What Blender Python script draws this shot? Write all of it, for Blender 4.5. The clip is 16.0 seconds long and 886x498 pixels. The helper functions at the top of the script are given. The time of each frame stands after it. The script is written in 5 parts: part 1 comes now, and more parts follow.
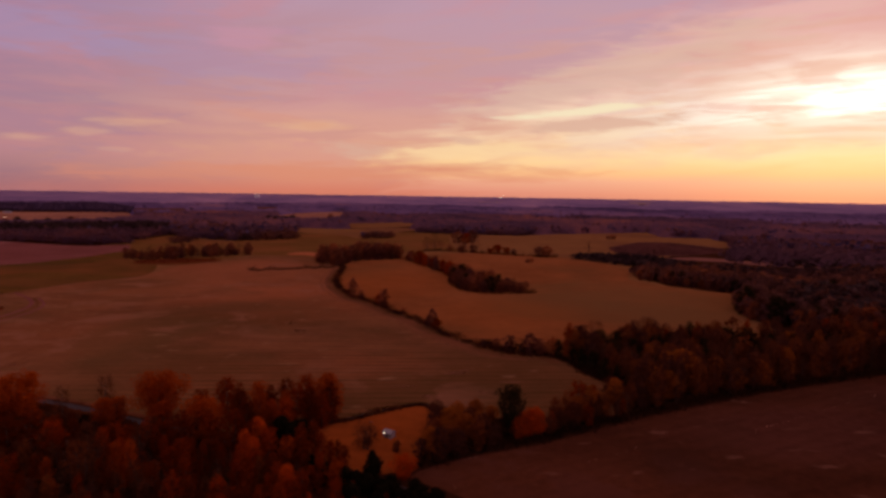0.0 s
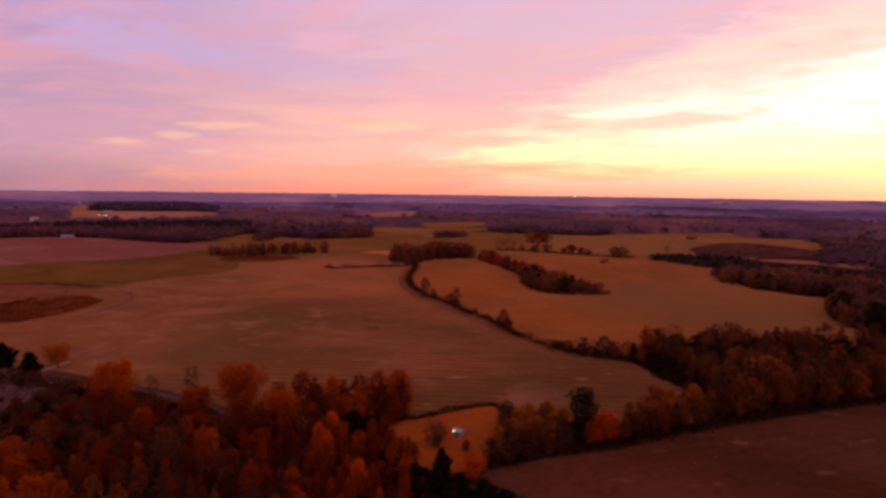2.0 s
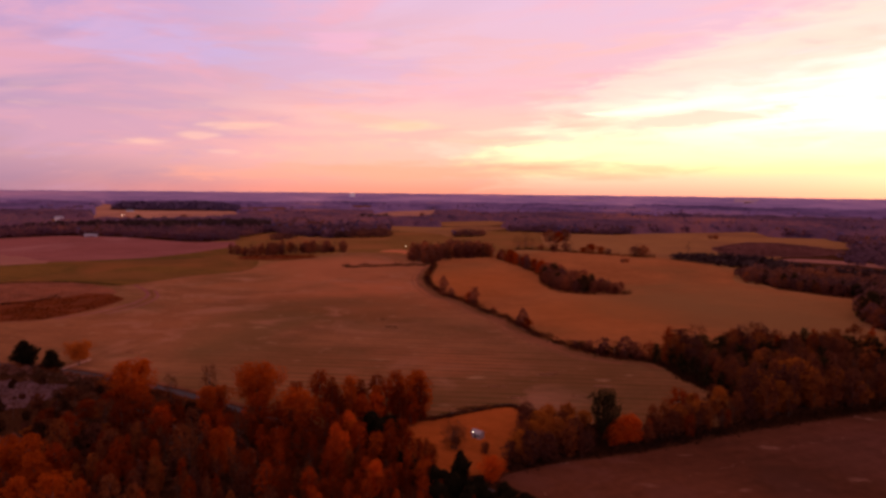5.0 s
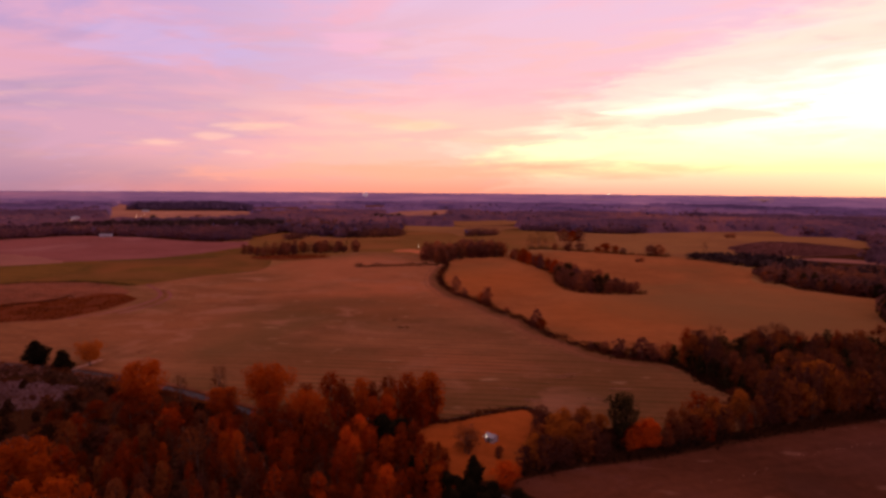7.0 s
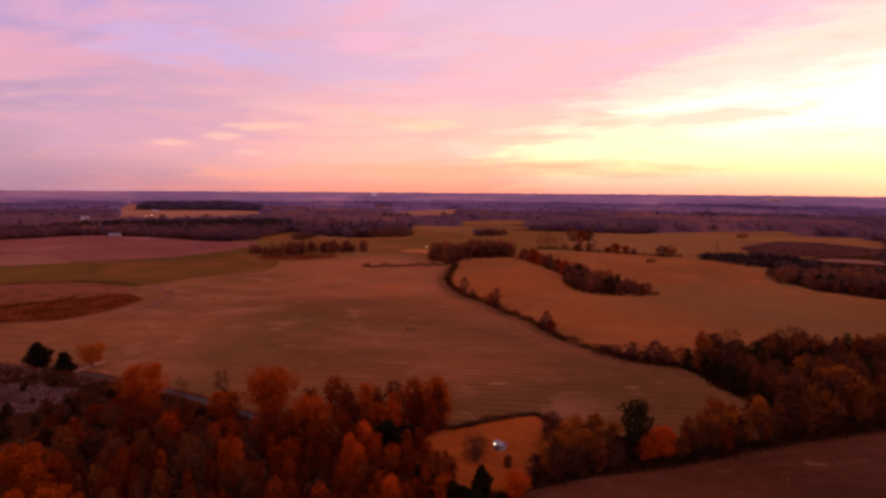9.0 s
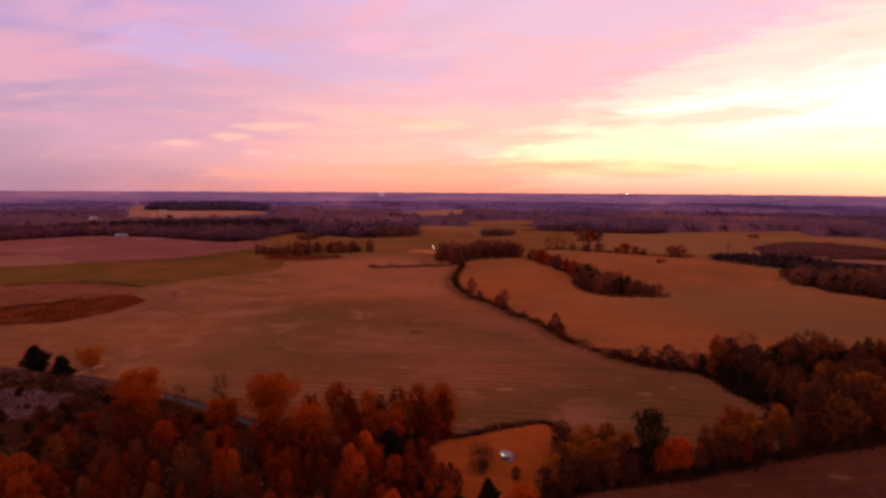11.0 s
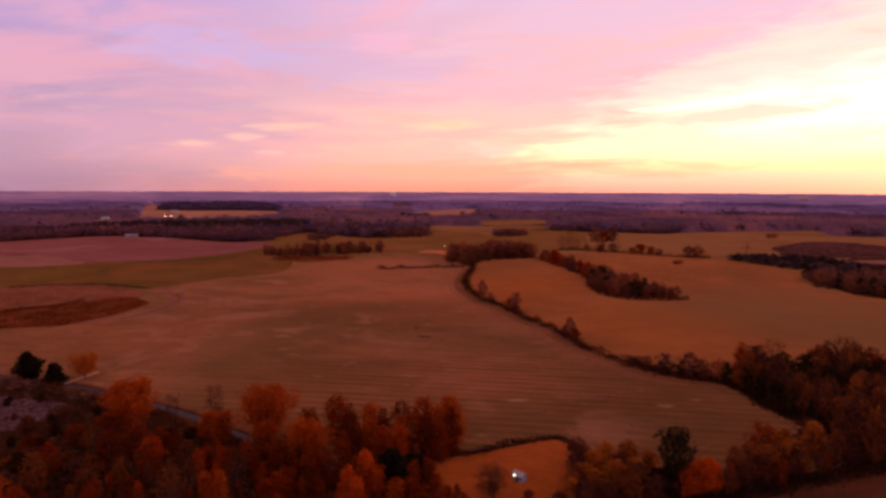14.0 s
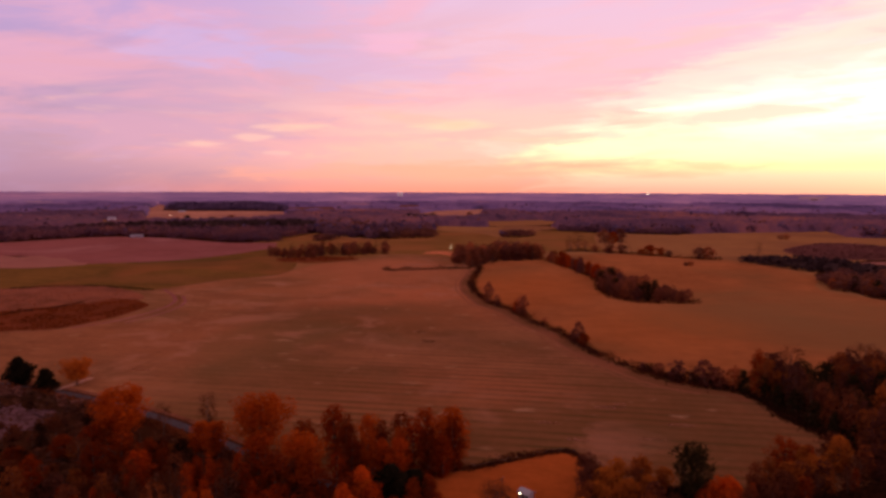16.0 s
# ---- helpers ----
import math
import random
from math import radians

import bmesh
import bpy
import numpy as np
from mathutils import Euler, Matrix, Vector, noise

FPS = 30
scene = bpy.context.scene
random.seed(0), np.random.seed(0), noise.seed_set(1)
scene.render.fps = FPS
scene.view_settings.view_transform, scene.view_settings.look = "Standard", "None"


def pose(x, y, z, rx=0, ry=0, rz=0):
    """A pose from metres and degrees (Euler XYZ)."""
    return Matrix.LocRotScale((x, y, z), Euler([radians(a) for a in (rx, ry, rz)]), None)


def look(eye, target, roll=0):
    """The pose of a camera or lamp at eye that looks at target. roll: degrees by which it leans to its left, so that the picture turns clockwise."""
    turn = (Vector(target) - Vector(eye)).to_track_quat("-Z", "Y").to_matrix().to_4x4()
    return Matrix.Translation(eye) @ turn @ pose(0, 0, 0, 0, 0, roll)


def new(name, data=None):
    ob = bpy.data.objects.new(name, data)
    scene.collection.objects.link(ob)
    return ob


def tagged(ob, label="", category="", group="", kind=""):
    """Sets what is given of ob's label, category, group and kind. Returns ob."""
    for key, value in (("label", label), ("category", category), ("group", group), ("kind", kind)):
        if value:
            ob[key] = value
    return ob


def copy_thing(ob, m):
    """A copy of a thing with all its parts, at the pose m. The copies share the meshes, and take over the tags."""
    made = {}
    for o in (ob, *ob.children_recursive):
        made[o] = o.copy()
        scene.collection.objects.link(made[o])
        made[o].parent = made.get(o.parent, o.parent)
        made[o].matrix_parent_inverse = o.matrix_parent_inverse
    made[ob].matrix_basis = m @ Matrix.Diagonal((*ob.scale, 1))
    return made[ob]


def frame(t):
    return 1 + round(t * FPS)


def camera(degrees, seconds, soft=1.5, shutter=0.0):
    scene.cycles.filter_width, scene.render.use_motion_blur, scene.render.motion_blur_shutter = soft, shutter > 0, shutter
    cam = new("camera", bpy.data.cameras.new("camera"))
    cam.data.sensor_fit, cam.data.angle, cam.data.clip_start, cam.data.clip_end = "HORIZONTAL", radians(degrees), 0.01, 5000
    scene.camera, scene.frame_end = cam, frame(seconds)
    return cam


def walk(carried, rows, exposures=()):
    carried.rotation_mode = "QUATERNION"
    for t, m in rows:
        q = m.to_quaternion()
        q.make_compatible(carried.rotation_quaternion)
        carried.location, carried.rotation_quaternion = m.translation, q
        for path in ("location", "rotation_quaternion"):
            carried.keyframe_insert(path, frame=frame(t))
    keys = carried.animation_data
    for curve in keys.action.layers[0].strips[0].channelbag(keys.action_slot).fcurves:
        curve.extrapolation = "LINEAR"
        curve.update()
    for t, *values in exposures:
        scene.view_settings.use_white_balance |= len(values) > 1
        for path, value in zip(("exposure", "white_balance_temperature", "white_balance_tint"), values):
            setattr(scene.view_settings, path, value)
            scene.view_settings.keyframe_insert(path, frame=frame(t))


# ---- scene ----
cam = camera(70.7, 16.0, soft=3.2)
PATH = [
    (0, (0.007, -2.867, 96.585), (0.177, -0.882, 96.405), 0.9),
    (0.5, (0.464, -2.702, 96.571), (0.455, -0.71, 96.392), 0.9),
    (1, (0.629, -2.601, 96.53), (0.584, -0.61, 96.348), 0.8),
    (1.5, (0.639, -2.454, 96.487), (0.583, -0.464, 96.302), 0.7),
    (2, (0.625, -2.236, 96.434), (0.563, -0.246, 96.249), 0.7),
    (2.5, (0.612, -1.867, 96.36), (0.543, 0.123, 96.176), 0.7),
    (3, (0.558, -1.429, 96.262), (0.482, 0.561, 96.077), 0.7),
    (3.5, (0.459, -0.928, 96.151), (0.373, 1.062, 95.967), 0.6),
    (4, (0.353, -0.331, 96.027), (0.257, 1.658, 95.842), 0.6),
    (4.5, (0.307, 0.439, 95.906), (0.199, 2.427, 95.719), 0.6),
    (5, (0.283, 1.486, 95.804), (0.163, 3.473, 95.616), 0.6),
    (7.5, (0.074, 8.43, 95.172), (-0.094, 10.414, 94.982), 0.4),
    (8, (0.04, 10.208, 95.12), (-0.134, 12.191, 94.93), 0.4),
    (8.5, (0.012, 12.243, 95.087), (-0.17, 14.225, 94.897), 0.4),
    (9, (0.013, 14.467, 95.054), (-0.176, 16.449, 94.863), 0.4),
    (11.5, (0.026, 26.523, 94.793), (-0.195, 28.502, 94.602), 0.3),
    (12, (0.078, 29.208, 94.78), (-0.151, 31.186, 94.589), 0.3),
    (12.5, (0.148, 31.988, 94.768), (-0.088, 33.965, 94.576), 0.3),
    (13, (0.129, 34.693, 94.751), (-0.113, 36.669, 94.56), 0.2),
    (13.5, (0.111, 37.41, 94.745), (-0.136, 39.386, 94.554), 0.2),
    (14, (0.086, 40.162, 94.724), (-0.166, 42.136, 94.531), 0.2),
    (14.5, (0.085, 42.953, 94.693), (-0.173, 44.926, 94.5), 0.2),
    (15, (0.092, 45.89, 94.687), (-0.171, 47.863, 94.494), 0.2),
    (15.5, (0.147, 48.801, 94.669), (-0.122, 50.773, 94.476), 0.2),
    (16, (0.178, 51.738, 94.654), (-0.097, 53.71, 94.462), 0.2),
]
EXPOSURES = [(0.0, -0.80, 6900, 14), (0.5, -0.43, 6650, 12), (1.0, -0.26, 6560, 10), (1.5, -0.16, 6530, 10), (2.0, -0.11, 6500, 10), (3.0, -0.02, 6500, 10), (9.0, 0.05, 6500, 10), (16.0, 0.08, 6500, 10)]
walk(cam, [(t, look(e, a, r)) for t, e, a, r in PATH], EXPOSURES)

# ---- light ----
SUN_AZ, SUN_EL = 38.0, 6.0      # degrees right of north, degrees up


def srgb(r, g, b, k=1.0):
    def lin(c):
        c /= 255.0
        return c / 12.92 if c <= 0.04045 else ((c + 0.055) / 1.055) ** 2.4
    return (lin(r) * k, lin(g) * k, lin(b) * k, 1.0)


def hot(r, g, b, kr=1.0, kg=1.0):
    """A sky colour brighter than white in red and green."""
    c = srgb(r, g, b)
    return (c[0] * kr, c[1] * kg, c[2], 1.0)


class Nodes:
    """Short hand for wiring a node tree."""

    def __init__(self, tree):
        self.tree = tree
        tree.nodes.clear()

    def add(self, kind):
        return self.tree.nodes.new(kind)

    def link(self, a, b):
        self.tree.links.new(a, b)

    def feed(self, socket, value):
        if isinstance(value, bpy.types.NodeSocket):
            self.link(value, socket)
        else:
            socket.default_value = value

    def math(self, op, a, b=0.0, c=0.0, clamp=False):
        node = self.add("ShaderNodeMath")
        node.operation, node.use_clamp = op, clamp
        for k, v in enumerate((a, b, c)):
            self.feed(node.inputs[k], v)
        return node.outputs[0]

    def span(self, value, lo, hi, out_lo=0.0, out_hi=1.0, smooth=True):
        node = self.add("ShaderNodeMapRange")
        node.interpolation_type = "SMOOTHSTEP" if smooth else "LINEAR"
        for k, v in enumerate((value, lo, hi, out_lo, out_hi)):
            self.feed(node.inputs[k], v)
        return node.outputs[0]

    def mix(self, factor, a, b, blend="MIX"):
        node = self.add("ShaderNodeMix")
        node.data_type, node.blend_type = "RGBA", blend
        node.clamp_factor = True
        self.feed(node.inputs[0], factor)
        self.feed(node.inputs[6], a)
        self.feed(node.inputs[7], b)
        return node.outputs[2]

    def ramp(self, factor, stops, mode="LINEAR"):
        node = self.add("ShaderNodeValToRGB")
        node.color_ramp.interpolation = mode
        while len(node.color_ramp.elements) < len(stops):
            node.color_ramp.elements.new(0.5)
        for element, (place, colour) in zip(node.color_ramp.elements, stops):
            element.position, element.color = place, colour
        self.feed(node.inputs[0], factor)
        return node.outputs[0]

    def noise(self, vector, scale, detail=4.0, rough=0.55, distortion=0.0):
        node = self.add("ShaderNodeTexNoise")
        self.feed(node.inputs["Vector"], vector)
        node.inputs["Scale"].default_value = scale
        node.inputs["Detail"].default_value = detail
        node.inputs["Roughness"].default_value = rough
        node.inputs["Distortion"].default_value = distortion
        return node.outputs[0]

    def stretch(self, vector, scale, turn=0.0, move=(0, 0, 0)):
        node = self.add("ShaderNodeMapping")
        self.feed(node.inputs["Vector"], vector)
        node.inputs["Location"].default_value = move
        node.inputs["Rotation"].default_value = (0, 0, turn)
        node.inputs["Scale"].default_value = scale
        return node.outputs[0]


def make_world():
    world = bpy.data.worlds.new("dusk_sky")
    scene.world = world
    world.use_nodes = True
    n = Nodes(world.node_tree)
    way = n.add("ShaderNodeTexCoord").outputs["Generated"]
    xyz = n.add("ShaderNodeSeparateXYZ")
    n.link(way, xyz.inputs[0])
    x, y, z = xyz.outputs
    # turn about the vertical so that the sun's azimuth lies on the first axis
    a = radians(SUN_AZ)
    ahead = n.math("ADD", n.math("MULTIPLY", x, math.sin(a)), n.math("MULTIPLY", y, math.cos(a)))
    side = n.math("SUBTRACT", n.math("MULTIPLY", x, math.cos(a)), n.math("MULTIPLY", y, math.sin(a)))
    azimuth = n.math("ARCTAN2", side, ahead)
    off = n.math("ABSOLUTE", azimuth)
    up = n.math("MAXIMUM", z, 0.0)
    # thin cloud lies in long bands that climb slowly towards the sun
    slope = n.math("SUBTRACT", z, n.math("MULTIPLY", azimuth, 0.085))
    place = n.add("ShaderNodeCombineXYZ")
    n.feed(place.inputs[0], n.math("MULTIPLY", azimuth, 2.2))
    n.feed(place.inputs[1], n.math("MULTIPLY", slope, 8.5))
    n.feed(place.inputs[2], n.math("MULTIPLY", ahead, 0.8))
    cloud = n.noise(place.outputs[0], 1.5, 7.0, 0.58, 0.5)
    level = n.add("ShaderNodeCombineXYZ")
    n.feed(level.inputs[0], n.math("MULTIPLY", azimuth, 5.0))
    n.feed(level.inputs[1], n.math("MULTIPLY", z, 34.0))
    n.feed(level.inputs[2], n.math("MULTIPLY", ahead, 1.5))
    fine = n.noise(level.outputs[0], 1.3, 6.0, 0.58, 0.9)
    bent = n.math("MAXIMUM", n.math("ADD", up, n.math("MULTIPLY", n.math("SUBTRACT", cloud, 0.5), n.span(up, 0.0, 0.12, 0.0, 0.13))), 0.0)
    near = n.ramp(bent, [(0.0, hot(246, 174, 152, 1.25)), (0.020, hot(252, 204, 176, 1.35, 1.05)), (0.034, hot(255, 228, 170, 1.50, 1.08)),
                         (0.050, hot(255, 246, 192, 1.55, 1.14)), (0.085, hot(255, 247, 214, 1.50, 1.14)), (0.12, hot(255, 238, 216, 1.40, 1.10)),
                         (0.16, hot(255, 226, 214, 1.25, 1.03)), (0.22, hot(255, 216, 212, 1.18)), (0.32, hot(254, 210, 218, 1.12)),
                         (0.45, srgb(180, 124, 116)), (1.0, srgb(160, 128, 112))])
    middle = n.ramp(bent, [(0.0, hot(246, 156, 132, 1.15)), (0.03, hot(250, 186, 160, 1.18)), (0.07, hot(250, 196, 174, 1.16)), (0.11, hot(248, 195, 183, 1.14)),
                           (0.16, hot(236, 186, 194, 1.06)), (0.24, hot(232, 188, 208, 1.02)), (0.33, hot(224, 188, 220, 1.0)), (0.45, srgb(165, 118, 122)),
                           (1.0, srgb(160, 128, 112))])
    away = n.ramp(bent, [(0.0, srgb(172, 128, 152)), (0.025, srgb(184, 138, 162)), (0.06, srgb(192, 146, 168)), (0.10, srgb(186, 146, 174)),
                         (0.16, srgb(182, 148, 186)), (0.24, srgb(188, 156, 202)), (0.33, srgb(186, 162, 214)), (0.45, srgb(145, 112, 124)),
                         (1.0, srgb(158, 127, 112))])
    reach = n.math("ADD", off, n.math("MULTIPLY", n.math("MAXIMUM", n.math("SUBTRACT", up, 0.07), 0.0), 2.2))
    reach = n.math("ADD", reach, n.math("MULTIPLY", n.math("SUBTRACT", fine, 0.5), 0.55))
    sky = n.mix(n.span(reach, 0.46, 0.72), near, middle)
    drift = n.math("ADD", n.math("MULTIPLY", n.math("SUBTRACT", up, 0.13), 0.5), n.math("MULTIPLY", n.math("SUBTRACT", cloud, 0.5), 0.5))
    sky = n.mix(n.span(n.math("ADD", off, drift), 0.74, 1.38), sky, away)
    low = n.span(up, 0.02, 0.06)
    rose = n.math("MULTIPLY", n.span(cloud, 0.47, 0.66), low)
    sky = n.mix(n.math("MULTIPLY", rose, 0.45), sky, hot(246, 176, 180, 1.12))
    lilac = n.math("MULTIPLY", n.span(cloud, 0.50, 0.33), n.span(off, 0.4, 1.1))
    sky = n.mix(n.math("MULTIPLY", lilac, 0.30), sky, srgb(178, 152, 196))
    pale = n.math("MULTIPLY", n.span(fine, 0.55, 0.70), n.math("MULTIPLY", n.span(up, 0.03, 0.06), n.span(up, 0.16, 0.10)))
    sky = n.mix(n.math("MULTIPLY", pale, 0.22), sky, hot(255, 214, 168, 1.3, 1.05))
    # glow where the sun stands behind the cloud, crossed by dim wisps
    rise = n.math("SUBTRACT", up, n.math("SUBTRACT", 0.135, n.math("MULTIPLY", off, 0.075)))
    wisp = n.span(fine, 0.60, 0.42, 0.35, 1.0)
    for wide, high, bright in ((0.34, 0.046, 1.25), (0.16, 0.040, 2.4)):
        q = n.math("ADD", n.math("POWER", n.math("DIVIDE", off, wide), 2.0), n.math("POWER", n.math("DIVIDE", rise, high), 2.0))
        glow = n.math("EXPONENT", n.math("MULTIPLY", q, -1.0))
        sky = n.mix(n.math("MULTIPLY", glow, wisp), sky, srgb(255, 250, 238, bright))
    veil = n.add("ShaderNodeCombineXYZ")
    n.feed(veil.inputs[0], n.math("MULTIPLY", azimuth, 3.2))
    n.feed(veil.inputs[1], n.math("MULTIPLY", n.math("SUBTRACT", z, n.math("MULTIPLY", azimuth, 0.03)), 30.0))
    n.feed(veil.inputs[2], n.math("ADD", n.math("MULTIPLY", ahead, 0.8), 4.0))
    dusk = n.span(n.noise(veil.outputs[0], 1.25, 6.0, 0.6, 0.7), 0.46, 0.60)
    dusk = n.math("MULTIPLY", dusk, n.math("MULTIPLY", n.span(up, 0.05, 0.09), n.span(up, 0.30, 0.20)))
    sky = n.mix(n.math("MULTIPLY", dusk, 0.36), sky, n.mix(n.span(off, 0.3, 1.0), hot(246, 196, 168, 1.2), hot(226, 160, 172, 1.0)))
    # single clouds: bearing from the sun, height, half width, half height, slope, strength, tone
    tones = {"lilac": srgb(202, 176, 222), "mauve": srgb(200, 156, 188), "gold": hot(255, 212, 178, 1.18, 1.02), "ember": hot(253, 172, 142, 1.12),
             "peach": hot(250, 212, 192, 1.12), "rose": hot(250, 182, 200, 1.08), "white": hot(255, 252, 242, 1.4, 1.3), "veil": hot(251, 222, 206, 1.12), "lemon": hot(255, 247, 206, 1.48, 1.15)}
    ragged = n.math("SUBTRACT", n.noise(level.outputs[0], 2.1, 5.0, 0.6, 0.4), 0.5)
    for bearing, height, wide, high, lean, strength, tone in (
        (-1.159, 0.203, 0.114, 0.0325, 0, 0.55, "lilac"),
        (-0.922, 0.190, 0.183, 0.0433, 0, 0.35, "lilac"),
        (-1.230, 0.090, 0.200, 0.0500, 0, 0.48, "mauve"),
        (-1.099, 0.076, 0.030, 0.0073, 0, 0.42, "gold"),
        (-1.031, 0.093, 0.051, 0.0066, 0.02, 0.5, "gold"),
        (-1.056, 0.054, 0.023, 0.0033, 0, 0.3, "gold"),
        (-1.167, 0.065, 0.041, 0.0063, 0, 0.4, "gold"),
        (-0.300, 0.185, 0.260, 0.0330, 0.22, 0.70, "veil"),
        (-0.560, 0.066, 0.130, 0.0150, 0.05, 0.75, "lemon"),
        (-0.786, 0.100, 0.060, 0.0080, 0.02, 0.8, "gold"),
        (-0.640, 0.030, 0.300, 0.0140, 0, 0.45, "ember"),
        (-0.860, 0.112, 0.110, 0.0100, -0.12, 0.22, "ember"),
        (-0.889, 0.024, 0.268, 0.0123, 0, 0.5, "ember"),
        (-0.347, 0.108, 0.124, 0.0136, 0.06, 0.85, "peach"),
        (-0.543, 0.081, 0.039, 0.0069, -0.05, 0.7, "peach"),
        (-0.711, 0.065, 0.054, 0.0123, 0, 0.75, "peach"),
        (-0.599, 0.036, 0.066, 0.0035, 0, 0.6, "ember"),
        (-0.879, 0.214, 0.065, 0.0219, 0, 0.4, "rose"),
        (-0.387, 0.125, 0.106, 0.0073, 0.09, 0.9, "white")):
        across = n.math("SUBTRACT", azimuth, bearing)
        above = n.math("SUBTRACT", n.math("SUBTRACT", z, height), n.math("MULTIPLY", across, lean))
        q = n.math("ADD", n.math("POWER", n.math("DIVIDE", across, wide), 2.0), n.math("POWER", n.math("DIVIDE", above, high), 2.0))
        q = n.math("ADD", n.math("SQRT", q), n.math("MULTIPLY", ragged, 3.2))
        sky = n.mix(n.span(q, 1.25, 0.35, 0.0, strength), sky, tones[tone])
    base = n.add("ShaderNodeTexSky")
    base.sky_type, base.sun_disc, base.altitude = "NISHITA", False, 100.0
    base.sun_elevation, base.sun_rotation = radians(SUN_EL), radians(SUN_AZ)
    back = n.add("ShaderNodeBackground")
    back.inputs["Strength"].default_value = 0.008
    n.link(base.outputs[0], back.inputs["Color"])
    front = n.add("ShaderNodeBackground")
    front.inputs["Strength"].default_value = 1.05
    n.link(sky, front.inputs["Color"])
    total = n.add("ShaderNodeAddShader")
    n.link(back.outputs[0], total.inputs[0])
    n.link(front.outputs[0], total.inputs[1])
    out = n.add("ShaderNodeOutputWorld")
    n.link(total.outputs[0], out.inputs[0])


make_world()
sun = new("sun", bpy.data.lights.new("sun", "SUN"))
sun.data.energy, sun.data.angle, sun.data.color = 0.7, radians(14), (1.0, 0.62, 0.32)
sun.matrix_world = look((0, 0, 300), (-math.sin(radians(SUN_AZ)) * 300, -math.cos(radians(SUN_AZ)) * 300,
                                      300 - 300 * math.tan(radians(SUN_EL))))

# ---- materials ----


def surface(name, build, rough=0.9, bump=0.0, bump_scale=1.0, spec=0.05):
    """A principled material. build(n, place) returns the colour socket."""
    m = bpy.data.materials.new(name)
    m.use_nodes = True
    n = Nodes(m.node_tree)
    place = n.add("ShaderNodeNewGeometry").outputs["Position"]
    if spec > 0.05:
        shader = n.add("ShaderNodeBsdfPrincipled")
        shader.inputs["Specular IOR Level"].default_value = spec
        n.feed(shader.inputs["Base Color"], build(n, place))
    else:       # earth, grass and bark have no gloss
        shader = n.add("ShaderNodeBsdfDiffuse")
        n.feed(shader.inputs["Color"], build(n, place))
    shader.inputs["Roughness"].default_value = rough
    if bump:
        b = n.add("ShaderNodeBump")
        b.inputs["Strength"].default_value = 0.6
        b.inputs["Distance"].default_value = bump
        n.link(n.noise(place, bump_scale, 5.0, 0.6), b.inputs["Height"])
        n.link(b.outputs[0], shader.inputs["Normal"])
    n.link(shader.outputs[0], n.add("ShaderNodeOutputMaterial").inputs[0])
    return m


def mottled(dark, light, patch=0.012, grain=0.35, extra=None, extra_scale=0.005, tints=()):
    """Earth and grass: broad patches, then grain, then an optional third tone in wide stained areas."""
    def build(n, place):
        broad = n.span(n.noise(place, patch, 5.0, 0.6, 0.5), 0.33, 0.67)
        middling = n.span(n.noise(n.stretch(place, (0.45, 1.0, 1.0)), patch * 7, 4.0, 0.65), 0.36, 0.64)
        small = n.span(n.noise(place, grain, 4.0, 0.7), 0.30, 0.70)
        mixed = n.math("ADD", n.math("MULTIPLY", broad, 0.40), n.math("ADD", n.math("MULTIPLY", middling, 0.33), n.math("MULTIPLY", small, 0.30)))
        colour = n.mix(mixed, dark, light)
        if extra:
            stain = n.span(n.noise(n.stretch(place, (1, 1, 1), move=(70, 20, 0)), extra_scale, 3.0, 0.5, 0.8), 0.48, 0.66)
            colour = n.mix(n.math("MULTIPLY", stain, 0.7), colour, extra)
        for cx, cy, rx, ry, strength, tint in tints:
            away = n.add("ShaderNodeVectorMath")
            away.operation = "LENGTH"
            n.link(n.stretch(place, (1 / rx, 1 / ry, 0), move=(-cx / rx, -cy / ry, 0)), away.inputs[0])
            reach = n.math("ADD", away.outputs["Value"], n.math("MULTIPLY", n.math("SUBTRACT", n.noise(place, 0.015, 4.0, 0.6), 0.5), 1.4))
            colour = n.mix(n.math("MULTIPLY", n.span(reach, 1.3, 0.3, 0.0, strength), n.math("ADD", 0.6, n.math("MULTIPLY", small, 0.4))), colour, tint)
        return colour
    return build


